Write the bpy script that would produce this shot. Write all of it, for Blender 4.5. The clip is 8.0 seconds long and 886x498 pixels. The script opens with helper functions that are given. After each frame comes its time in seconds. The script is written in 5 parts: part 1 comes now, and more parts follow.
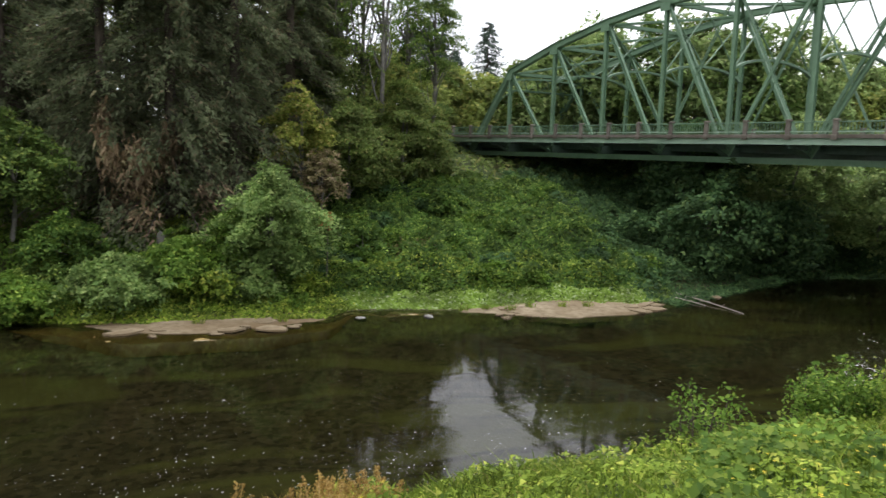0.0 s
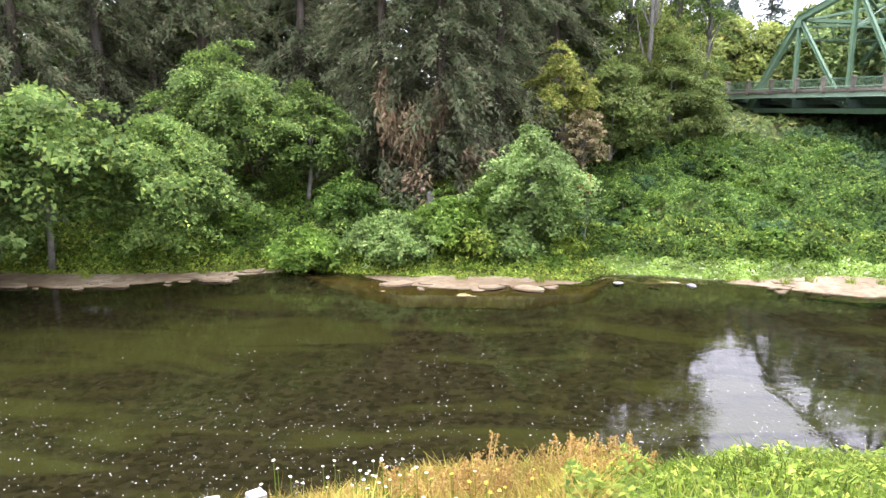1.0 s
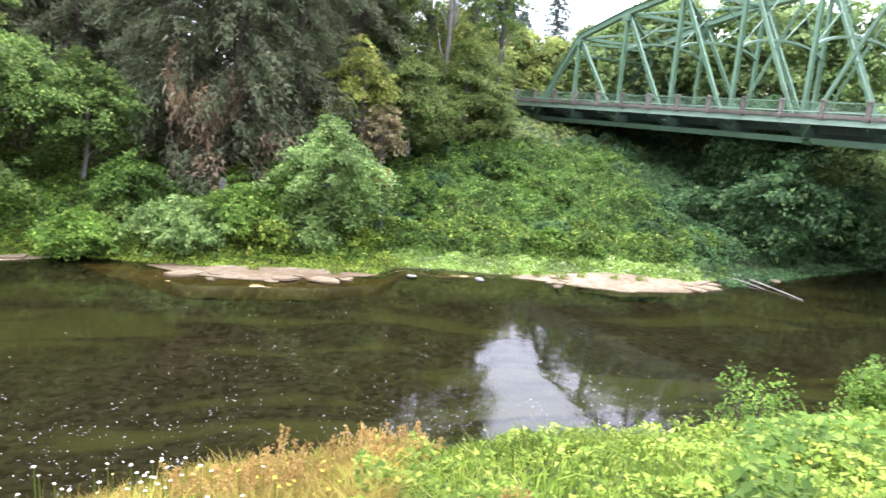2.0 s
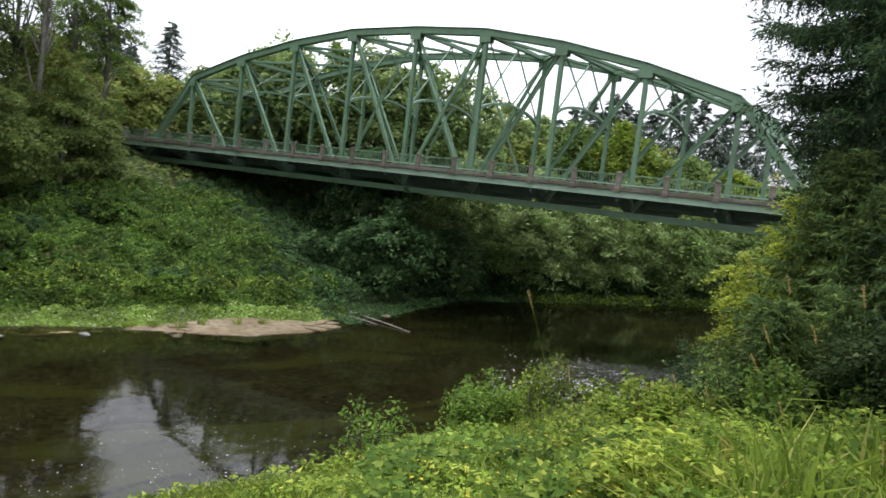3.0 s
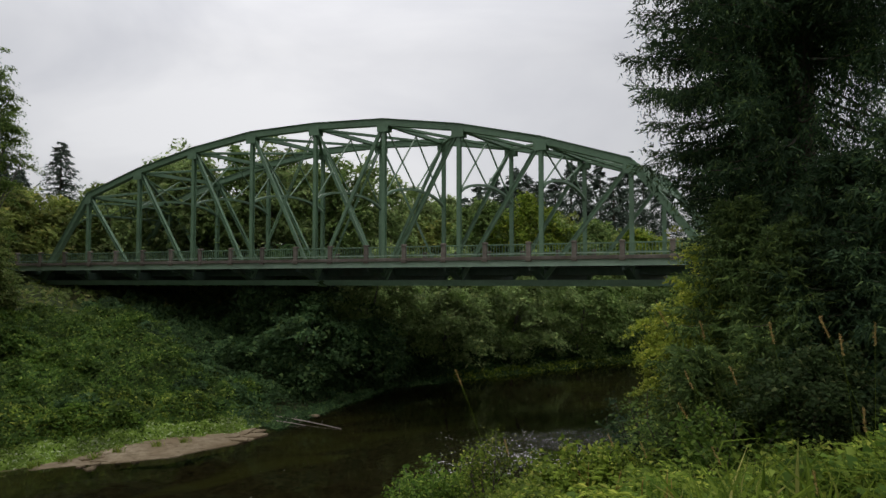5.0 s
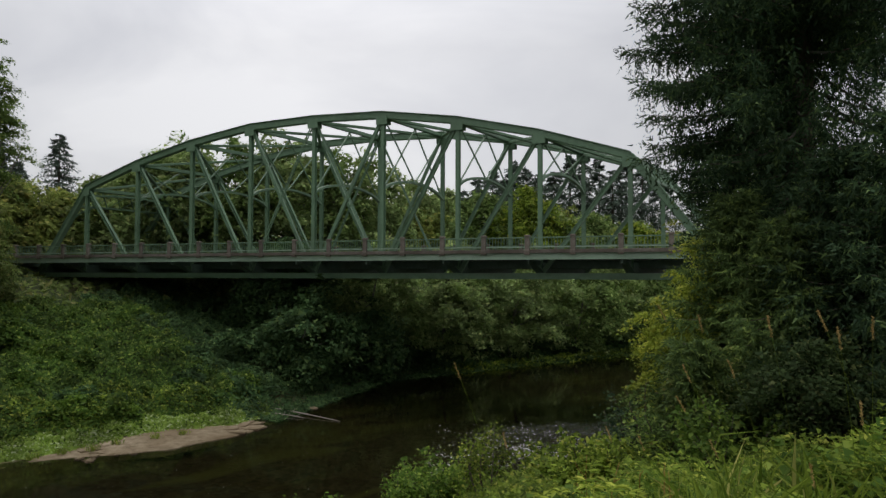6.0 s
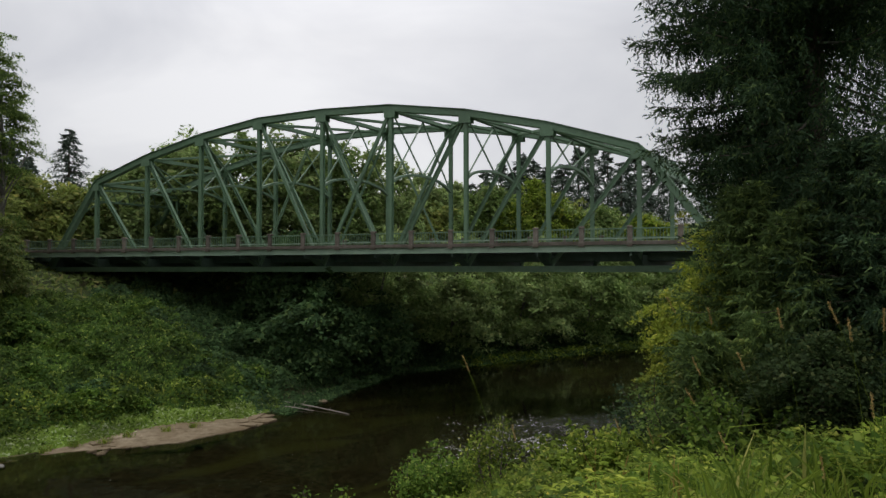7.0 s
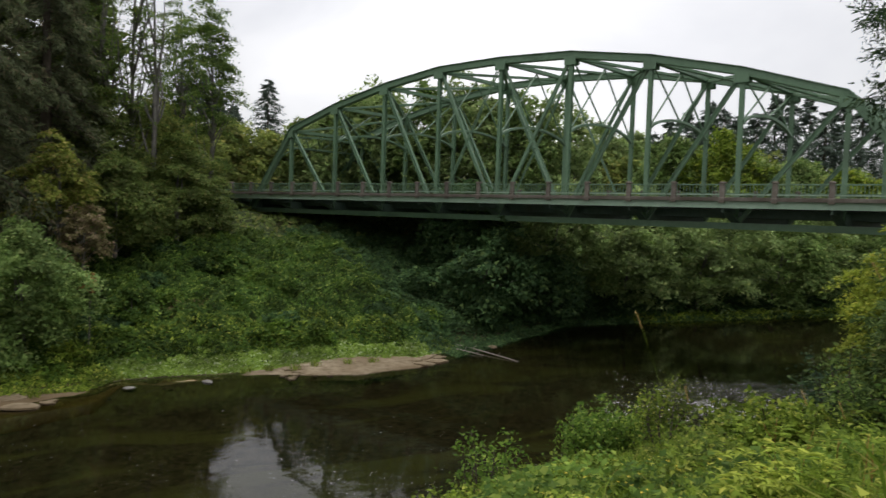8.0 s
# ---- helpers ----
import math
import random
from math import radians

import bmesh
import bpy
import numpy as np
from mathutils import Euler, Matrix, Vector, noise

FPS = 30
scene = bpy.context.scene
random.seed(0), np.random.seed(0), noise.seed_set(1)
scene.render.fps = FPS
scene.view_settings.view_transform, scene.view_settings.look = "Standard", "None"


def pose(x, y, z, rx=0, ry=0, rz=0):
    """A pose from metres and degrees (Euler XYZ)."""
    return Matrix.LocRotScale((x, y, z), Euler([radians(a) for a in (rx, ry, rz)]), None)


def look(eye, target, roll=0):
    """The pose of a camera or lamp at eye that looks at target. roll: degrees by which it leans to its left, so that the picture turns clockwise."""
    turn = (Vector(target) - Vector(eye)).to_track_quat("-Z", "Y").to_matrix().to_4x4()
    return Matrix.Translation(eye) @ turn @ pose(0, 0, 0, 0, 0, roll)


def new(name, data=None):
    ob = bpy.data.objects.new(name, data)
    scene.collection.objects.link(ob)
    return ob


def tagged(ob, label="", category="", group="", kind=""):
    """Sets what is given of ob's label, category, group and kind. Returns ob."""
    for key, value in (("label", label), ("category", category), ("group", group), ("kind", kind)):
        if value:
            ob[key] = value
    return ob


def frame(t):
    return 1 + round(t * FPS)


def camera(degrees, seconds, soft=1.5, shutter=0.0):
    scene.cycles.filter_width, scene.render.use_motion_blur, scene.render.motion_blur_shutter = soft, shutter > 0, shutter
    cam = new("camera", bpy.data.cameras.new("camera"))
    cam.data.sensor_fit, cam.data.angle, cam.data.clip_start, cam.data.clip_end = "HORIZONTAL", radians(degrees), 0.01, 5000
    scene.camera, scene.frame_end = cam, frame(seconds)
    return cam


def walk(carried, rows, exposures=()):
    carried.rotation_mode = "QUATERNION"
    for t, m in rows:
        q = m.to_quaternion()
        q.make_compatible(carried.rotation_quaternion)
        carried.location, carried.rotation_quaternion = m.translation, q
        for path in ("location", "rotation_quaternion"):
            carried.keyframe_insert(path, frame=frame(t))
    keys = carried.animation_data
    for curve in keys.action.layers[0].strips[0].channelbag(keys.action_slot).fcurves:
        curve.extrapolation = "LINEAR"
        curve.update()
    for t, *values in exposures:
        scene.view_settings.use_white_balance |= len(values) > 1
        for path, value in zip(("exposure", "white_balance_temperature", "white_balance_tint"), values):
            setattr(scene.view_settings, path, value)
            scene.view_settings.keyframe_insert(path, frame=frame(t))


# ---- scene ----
# camera: turned on the spot, held at eye height on the near bank
EYE = 8.0
cam = camera(62.4, 8.0, 1.45, 0.12)
ROWS = [
    (0.0, 82.37, -1.58, 30.31),
    (0.5, 80.39, -0.72, 41.92),
    (1.0, 79.12, -0.24, 50.39),
    (1.2, 78.77, -0.49, 50.91),
    (2.3, 80.14, -7.29, 25.42),
    (2.5, 81.21, -8.56, 19.22),
    (3.0, 85.58, -6.84, 5.95),
    (3.5, 90.07, -4.59, 0.48),
    (4.0, 90.83, -2.19, 0.45),
    (4.5, 92.93, -0.52, -0.03),
    (5.0, 92.58, -0.00, -0.62),
    (5.2, 92.41, -0.15, -1.24),
    (6.5, 91.91, -0.02, -0.29),
    (7.0, 91.50, 0.07, -0.06),
    (7.5, 89.95, -0.85, 2.23),
    (8.0, 87.35, -1.95, 13.49),
]
walk(cam, [(t, pose(0, 0, EYE, rx, ry, rz)) for t, rx, ry, rz in ROWS],
     [(0.0, 0.40, 6350, 10), (0.5, 1.25, 6200, 14), (0.9, 1.83, 6050, 20), (1.2, 2.03, 5950, 20), (2.3, 1.83, 5700, 18), (2.6, 1.43, 5800, 15), (3.0, 0.40, 6200, 10),
      (3.3, -0.45, 6450, 10), (3.6, -0.75, 6500, 10), (5.2, -0.8, 6500, 10), (6.3, -0.75, 6500, 10), (7.2, -0.7, 6500, 10), (8.0, -0.36, 6550, 10)])

# ---- sky and light: overcast, a brighter patch of cloud where the sun stands ----
world = bpy.data.worlds.new("overcast")
scene.world = world
world.use_nodes = True
wn, wl = world.node_tree.nodes, world.node_tree.links
wn.clear()


def wnode(kind, **sets):
    n = wn.new(kind)
    for k, v in sets.items():
        n.inputs[k].default_value = v
    return n


sky = wn.new("ShaderNodeTexSky")
sky.sky_type, sky.sun_disc, sky.sun_elevation, sky.sun_rotation = "NISHITA", False, radians(38), radians(-8)
tc = wn.new("ShaderNodeTexCoord")
mp = wn.new("ShaderNodeMapping")
mp.inputs["Scale"].default_value = (1.0, 1.0, 2.6)
wl.new(tc.outputs["Generated"], mp.inputs["Vector"])
nz = wnode("ShaderNodeTexNoise", Scale=1.9, Detail=6.0, Roughness=0.55, Distortion=0.4)
wl.new(mp.outputs["Vector"], nz.inputs["Vector"])
rp = wn.new("ShaderNodeValToRGB")
rp.color_ramp.elements[0].position, rp.color_ramp.elements[0].color = 0.32, (0.60, 0.61, 0.655, 1)
rp.color_ramp.elements[1].position, rp.color_ramp.elements[1].color = 0.66, (0.86, 0.86, 0.88, 1)
wl.new(nz.outputs["Fac"], rp.inputs["Fac"])
# the thin place in the clouds before the sun
vm = wn.new("ShaderNodeVectorMath")
vm.operation = "DOT_PRODUCT"
SUN = Vector((-0.16, 0.90, 0.40)).normalized()
vm.inputs[1].default_value = SUN
wl.new(tc.outputs["Generated"], vm.inputs[0])
mr = wnode("ShaderNodeMapRange")
mr.inputs["From Min"].default_value, mr.inputs["From Max"].default_value = 0.80, 1.0
mr.inputs["To Min"].default_value, mr.inputs["To Max"].default_value = 1.0, 1.6
wl.new(vm.outputs["Value"], mr.inputs["Value"])
bgc = wnode("ShaderNodeBackground")
wl.new(rp.outputs["Color"], bgc.inputs["Color"])
# an overcast sky is brightest overhead
sz = wn.new("ShaderNodeSeparateXYZ")
wl.new(tc.outputs["Generated"], sz.inputs[0])
zen = wnode("ShaderNodeMapRange")
zen.inputs["From Min"].default_value, zen.inputs["From Max"].default_value = 0.30, 1.0
zen.inputs["To Min"].default_value, zen.inputs["To Max"].default_value = 1.0, 2.7
wl.new(sz.outputs["Z"], zen.inputs["Value"])
ml = wn.new("ShaderNodeMath")
ml.operation = "MULTIPLY"
wl.new(mr.outputs["Result"], ml.inputs[0])
wl.new(zen.outputs["Result"], ml.inputs[1])
wl.new(ml.outputs["Value"], bgc.inputs["Strength"])
bgs = wnode("ShaderNodeBackground", Strength=0.012)
wl.new(sky.outputs["Color"], bgs.inputs["Color"])
ad = wn.new("ShaderNodeAddShader")
wl.new(bgc.outputs[0], ad.inputs[0])
wl.new(bgs.outputs[0], ad.inputs[1])
wo = wn.new("ShaderNodeOutputWorld")
wl.new(ad.outputs[0], wo.inputs["Surface"])
sun = new("sun", bpy.data.lights.new("sun", "SUN"))
sun.data.energy, sun.data.angle, sun.data.color = 1.5, radians(40), (1.0, 0.96, 0.9)
sun.matrix_basis = look((0, 0, 60), Vector((0, 0, 60)) - Vector((-0.30, 0.25, 0.92)))

# ---- materials ----
def material(name, c1, c2, scale=4.0, rough=0.8, bump=0.3, metal=0.0, detail=6.0, stretch=(1, 1, 1), fine=None, c3=None, patch=0.35, depth=0.02, random_by=None):
    """A surface of two colours in fine grain, with patches of a third at a larger scale."""
    m = bpy.data.materials.new(name)
    m.use_nodes = True
    n, l = m.node_tree.nodes, m.node_tree.links
    bsdf = n["Principled BSDF"]
    co = n.new("ShaderNodeTexCoord")
    mapping = n.new("ShaderNodeMapping")
    mapping.inputs["Scale"].default_value = stretch
    l.new(co.outputs["Object"], mapping.inputs["Vector"])
    a = n.new("ShaderNodeTexNoise")
    a.inputs["Scale"].default_value, a.inputs["Detail"].default_value, a.inputs["Roughness"].default_value = scale, detail, 0.65
    l.new(mapping.outputs["Vector"], a.inputs["Vector"])
    ramp = n.new("ShaderNodeValToRGB")
    ramp.color_ramp.elements[0].position, ramp.color_ramp.elements[0].color = 0.34, (*c1, 1)
    ramp.color_ramp.elements[1].position, ramp.color_ramp.elements[1].color = 0.68, (*c2, 1)
    l.new(a.outputs["Fac"], ramp.inputs["Fac"])
    colour = ramp.outputs["Color"]
    if c3:
        b = n.new("ShaderNodeTexNoise")
        b.inputs["Scale"].default_value, b.inputs["Detail"].default_value = scale * 0.13, 4.0
        l.new(mapping.outputs["Vector"], b.inputs["Vector"])
        r2 = n.new("ShaderNodeValToRGB")
        r2.color_ramp.elements[0].position, r2.color_ramp.elements[1].position = 1 - patch - 0.18, 1 - patch + 0.12
        l.new(b.outputs["Fac"], r2.inputs["Fac"])
        mx = n.new("ShaderNodeMix")
        mx.data_type = "RGBA"
        l.new(r2.outputs["Color"], mx.inputs["Factor"])
        l.new(colour, mx.inputs["A"])
        mx.inputs["B"].default_value = (*c3, 1)
        colour = mx.outputs["Result"]
    if random_by:
        g = n.new("ShaderNodeObjectInfo") if random_by == "object" else n.new("ShaderNodeNewGeometry")
        hv = n.new("ShaderNodeHueSaturation")
        mr1 = n.new("ShaderNodeMapRange")
        mr1.inputs["To Min"].default_value, mr1.inputs["To Max"].default_value = 0.7, 1.3
        l.new(g.outputs["Random" if random_by == "object" else "Random Per Island"], mr1.inputs["Value"])
        l.new(mr1.outputs["Result"], hv.inputs["Value"])
        l.new(colour, hv.inputs["Color"])
        colour = hv.outputs["Color"]
    l.new(colour, bsdf.inputs["Base Color"])
    bsdf.inputs["Roughness"].default_value, bsdf.inputs["Metallic"].default_value = rough, metal
    bsdf.inputs["Specular IOR Level"].default_value = 0.12 if rough > 0.85 else 0.5
    if bump:
        f = n.new("ShaderNodeTexNoise")
        f.inputs["Scale"].default_value, f.inputs["Detail"].default_value = fine or scale * 3, 5.0
        l.new(mapping.outputs["Vector"], f.inputs["Vector"])
        bp_ = n.new("ShaderNodeBump")
        bp_.inputs["Strength"].default_value, bp_.inputs["Distance"].default_value = bump, depth
        l.new(f.outputs["Fac"], bp_.inputs["Height"])
        l.new(bp_.outputs["Normal"], bsdf.inputs["Normal"])
    return m


def leaf_material(name, dark, light, accent=None, share=0.06, gloss=0.65, through_light=0.42, broad=0.6):
    """Leaves: each one takes its own tone; drifts of tone run through the crown; light passes through the blades."""
    m = bpy.data.materials.new(name)
    m.use_nodes = True
    n, l = m.node_tree.nodes, m.node_tree.links
    bsdf, out = n["Principled BSDF"], n["Material Output"]
    g = n.new("ShaderNodeNewGeometry")
    ramp = n.new("ShaderNodeValToRGB")
    e = ramp.color_ramp.elements
    e[0].position, e[0].color = 0.0, (*dark, 1)
    e[1].position, e[1].color = 0.85, (*light, 1)
    if accent:
        k = e.new(1.0 - share)
        k.color = (*accent, 1)
        k = e.new(1.0)
        k.color = (*accent, 1)
    l.new(g.outputs["Random Per Island"], ramp.inputs["Fac"])
    co = n.new("ShaderNodeTexCoord")
    nz1 = n.new("ShaderNodeTexNoise")
    nz1.inputs["Scale"].default_value, nz1.inputs["Detail"].default_value = broad, 3.0
    l.new(co.outputs["Object"], nz1.inputs["Vector"])
    mr1 = n.new("ShaderNodeMapRange")
    mr1.inputs["From Min"].default_value, mr1.inputs["From Max"].default_value = 0.3, 0.7
    mr1.inputs["To Min"].default_value, mr1.inputs["To Max"].default_value = 0.5, 1.5
    l.new(nz1.outputs["Fac"], mr1.inputs["Value"])
    hs = n.new("ShaderNodeHueSaturation")
    l.new(ramp.outputs["Color"], hs.inputs["Color"])
    l.new(mr1.outputs["Result"], hs.inputs["Value"])
    l.new(hs.outputs["Color"], bsdf.inputs["Base Color"])
    bsdf.inputs["Roughness"].default_value = gloss
    bsdf.inputs["Specular IOR Level"].default_value = 0.12
    tr = n.new("ShaderNodeBsdfTranslucent")
    l.new(hs.outputs["Color"], tr.inputs["Color"])
    mx = n.new("ShaderNodeMixShader")
    mx.inputs["Fac"].default_value = through_light
    l.new(bsdf.outputs[0], mx.inputs[1])
    l.new(tr.outputs[0], mx.inputs[2])
    l.new(mx.outputs[0], out.inputs["Surface"])
    return m


GREEN_PAINT = material("green_paint", (0.115, 0.20, 0.115), (0.15, 0.25, 0.15), 3.0, 0.5, 0.15, c3=(0.085, 0.135, 0.08), patch=0.3, fine=30, depth=0.004)
GREEN_FASCIA = material("weathered_green_paint", (0.25, 0.35, 0.25), (0.33, 0.43, 0.32), 2.0, 0.55, 0.15, c3=(0.18, 0.25, 0.18), patch=0.3, fine=30, depth=0.004)
# green steel darkened in colour for the shade under the deck, with brown patches
SHADED_STEEL = material("shade_darkened_steel", (0.05, 0.085, 0.06), (0.08, 0.12, 0.09), 3.0, 0.6, 0.15, c3=(0.06, 0.045, 0.03), patch=0.25, fine=30, depth=0.004)
CONCRETE = material("stained_concrete", (0.15, 0.128, 0.105), (0.25, 0.222, 0.188), 5.0, 0.9, 0.4, c3=(0.11, 0.09, 0.07), patch=0.45, fine=40, depth=0.006, random_by="object")
ASPHALT = material("asphalt", (0.045, 0.045, 0.045), (0.065, 0.063, 0.06), 20, 0.9, 0.3, fine=200, depth=0.004)
SANDSTONE = material("pale_sandstone", (0.13, 0.10, 0.06), (0.31, 0.255, 0.175), 2.2, 0.9, 0.6, c3=(0.125, 0.088, 0.048), patch=0.46, stretch=(1, 1, 5), fine=9, depth=0.03)
WET_ROCK = material("wet_ochre_rock", (0.21, 0.14, 0.045), (0.36, 0.25, 0.09), 1.5, 0.35, 0.5, c3=(0.09, 0.07, 0.025), patch=0.4, fine=8, depth=0.02)
STONE = material("grey_stone", (0.14, 0.13, 0.115), (0.25, 0.235, 0.21), 6, 0.85, 0.5, fine=20, depth=0.01)
BARK = material("bark", (0.055, 0.042, 0.032), (0.13, 0.105, 0.085), 7, 0.95, 0.8, stretch=(1, 1, 0.25), c3=(0.16, 0.16, 0.14), patch=0.3, fine=16, depth=0.03)
PALE_BARK = material("alder_bark", (0.12, 0.11, 0.095), (0.24, 0.225, 0.20), 6, 0.9, 0.5, stretch=(1, 1, 0.4), c3=(0.07, 0.07, 0.055), patch=0.35, fine=16, depth=0.02)
DRIFTWOOD = material("bleached_driftwood", (0.22, 0.19, 0.155), (0.36, 0.32, 0.27), 5, 0.9, 0.5, stretch=(0.3, 3, 3), fine=20, depth=0.01)
WHITE_WOOD = material("white_painted_wood", (0.48, 0.45, 0.40), (0.6, 0.57, 0.52), 9, 0.7, 0.3, c3=(0.36, 0.32, 0.27), patch=0.3, stretch=(0.4, 4, 4), fine=40, depth=0.004)
GALVANISED = material("galvanised_metal", (0.38, 0.40, 0.43), (0.52, 0.54, 0.57), 12, 0.45, 0.1, metal=0.6, fine=60, depth=0.002)
FOAM = material("foam", (0.58, 0.56, 0.51), (0.75, 0.73, 0.69), 30, 0.9, 0.0)
SOIL = material("bank_soil", (0.035, 0.04, 0.016), (0.075, 0.075, 0.03), 1.2, 0.95, 0.6, c3=(0.04, 0.075, 0.02), patch=0.5, fine=6, depth=0.08)
SEED = material("tan_seed_heads", (0.34, 0.225, 0.085), (0.50, 0.36, 0.15), 20, 0.9, 0.0, random_by="island")
YELLOW = material("yellow_petals", (0.72, 0.52, 0.02), (0.85, 0.66, 0.05), 20, 0.7, 0.0)
WHITE_PETAL = material("white_petals", (0.76, 0.75, 0.70), (0.85, 0.84, 0.80), 20, 0.7, 0.0)

ALDER = leaf_material("alder_leaves", (0.068, 0.12, 0.028), (0.175, 0.255, 0.062), (0.28, 0.34, 0.07), 0.05)
PALE_ALDER = leaf_material("pale_alder_leaves", (0.09, 0.15, 0.04), (0.20, 0.285, 0.082), (0.30, 0.37, 0.12), 0.08)
MAPLE = leaf_material("yellowing_maple_leaves", (0.12, 0.155, 0.028), (0.26, 0.29, 0.06), (0.36, 0.29, 0.10), 0.12)
OLIVE = leaf_material("olive_leaves", (0.085, 0.125, 0.03), (0.17, 0.225, 0.056), (0.24, 0.24, 0.08), 0.08)
HEDGE = leaf_material("yellow_olive_leaves", (0.14, 0.18, 0.045), (0.26, 0.31, 0.08), (0.34, 0.33, 0.09), 0.1, through_light=0.55)
# leaf green darkened in its colour for the shade under the bridge
SHADE_LEAF = leaf_material("shade_darkened_ivy", (0.035, 0.075, 0.028), (0.085, 0.15, 0.052), (0.14, 0.21, 0.065), 0.05)
BRAMBLE = leaf_material("bramble_leaves", (0.06, 0.12, 0.018), (0.15, 0.24, 0.036), (0.26, 0.34, 0.06), 0.08)
LUSH = leaf_material("lush_leaves", (0.062, 0.105, 0.012), (0.24, 0.325, 0.042), (0.38, 0.41, 0.07), 0.08, broad=0.8)
FLOWERING = leaf_material("pale_waterside_leaves", (0.13, 0.21, 0.03), (0.25, 0.35, 0.07), (0.42, 0.48, 0.27), 0.06, broad=0.6)
GRASS = leaf_material("grass_blades", (0.075, 0.125, 0.014), (0.23, 0.31, 0.04), (0.36, 0.35, 0.10), 0.05, broad=0.7)
DRY_GRASS = leaf_material("dry_grass", (0.250, 0.165, 0.043), (0.400, 0.285, 0.079), (0.420, 0.360, 0.072), 0.2, broad=0.7)
DOCK = leaf_material("rusty_dock_seed", (0.26, 0.15, 0.045), (0.42, 0.285, 0.09), (0.45, 0.34, 0.10), 0.15, broad=0.7)
IVY = leaf_material("ivy_and_bramble_leaves", (0.036, 0.078, 0.015), (0.112, 0.188, 0.033), (0.23, 0.30, 0.055), 0.08, broad=0.5)
# spruce green lightened in its colour for low boughs in the light
LIT_SPRUCE = leaf_material("lit_spruce_needles", (0.05, 0.085, 0.026), (0.11, 0.165, 0.05), (0.17, 0.23, 0.06), 0.15, through_light=0.4)
SPRUCE = leaf_material("spruce_needles", (0.024, 0.05, 0.024), (0.058, 0.10, 0.042), (0.10, 0.15, 0.05), 0.12, through_light=0.3)
FIR = leaf_material("olive_fir_needles", (0.105, 0.127, 0.066), (0.175, 0.20, 0.103), (0.19, 0.165, 0.095), 0.10, through_light=0.58)
DEAD_NEEDLE = leaf_material("dead_brown_needles", (0.13, 0.09, 0.05), (0.25, 0.185, 0.11), (0.2, 0.18, 0.09), 0.1, through_light=0.15)
# fir green lightened and blued in its colour to stand for distance haze
HAZED_FIR = leaf_material("hazed_fir_needles", (0.06, 0.088, 0.065), (0.11, 0.145, 0.108), None, 0.1, through_light=0.1)
YELLOW_GREEN = leaf_material("yellow_green_leaves", (0.16, 0.205, 0.026), (0.33, 0.39, 0.06), (0.46, 0.46, 0.08), 0.1, broad=0.9)
# alder green paled in its colour for the haze beyond the bridge
HAZY = leaf_material("hazed_alder_leaves", (0.17, 0.245, 0.09), (0.31, 0.40, 0.15), (0.38, 0.43, 0.17), 0.08, through_light=0.68)
# leaf colour darkened to carry the spruce's shade
SHADED_LEAF = leaf_material("shade_darkened_leaves", (0.024, 0.045, 0.014), (0.06, 0.095, 0.03), (0.10, 0.12, 0.04), 0.08)
PINKISH = leaf_material("pinkish_brown_leaves", (0.14, 0.12, 0.055), (0.27, 0.235, 0.11), (0.33, 0.24, 0.16), 0.15)
ORANGE_LEAF = leaf_material("orange_dead_fern", (0.20, 0.10, 0.035), (0.32, 0.18, 0.065), None, 0.1)

rng = np.random.default_rng(7)


# ---- mesh helpers ----
def raw_mesh(name, verts, faces, mat):
    """A mesh from arrays: verts (n, 3), faces (m, k)."""
    me = bpy.data.meshes.new(name)
    verts, faces = np.asarray(verts, np.float32), np.asarray(faces, np.int32)
    me.vertices.add(len(verts))
    me.vertices.foreach_set("co", verts.ravel())
    k = faces.shape[1]
    me.loops.add(faces.size)
    me.loops.foreach_set("vertex_index", faces.ravel())
    me.polygons.add(len(faces))
    me.polygons.foreach_set("loop_start", np.arange(len(faces), dtype=np.int32) * k)
    me.update(calc_edges=True)
    me.materials.append(mat)
    return me


def thing(name, base, label, category, group="", kind=""):
    ob = new(name)
    ob.empty_display_size = 0.2
    ob.matrix_basis = Matrix.Translation(base)
    return tagged(ob, label, category, group, kind)


def hang(ob, parent, label=""):
    """Parents ob, whose mesh is in world coordinates, to a thing or to a part."""
    ob.parent = parent
    if parent.type == "EMPTY":
        ob.matrix_parent_inverse = parent.matrix_basis.inverted()
    if label:
        tagged(ob, label)
    return ob


def part(name, me, parent, label=""):
    return hang(new(name, me), parent, label)


def from_bm(name, bm, mat, smooth=False):
    me = bpy.data.meshes.new(name)
    bmesh.ops.recalc_face_normals(bm, faces=bm.faces)
    bm.to_mesh(me)
    bm.free()
    if smooth:
        me.polygons.foreach_set("use_smooth", [True] * len(me.polygons))
    me.materials.append(mat)
    return me


def extrude_between(bm, p0, p1, profile, up=(0, 0, 1)):
    """Sweeps a closed profile of (side, up) points from p0 to p1."""
    p0, p1 = Vector(p0), Vector(p1)
    f = (p1 - p0).normalized()
    s = f.cross(Vector(up))
    s = s.normalized() if s.length > 1e-4 else Vector((1, 0, 0))
    u = s.cross(f).normalized()
    a = [bm.verts.new(p0 + s * x + u * y) for x, y in profile]
    b = [bm.verts.new(p1 + s * x + u * y) for x, y in profile]
    k = len(profile)
    for i in range(k):
        bm.faces.new((a[i], a[(i + 1) % k], b[(i + 1) % k], b[i]))
    bm.faces.new(a[::-1])
    bm.faces.new(b)


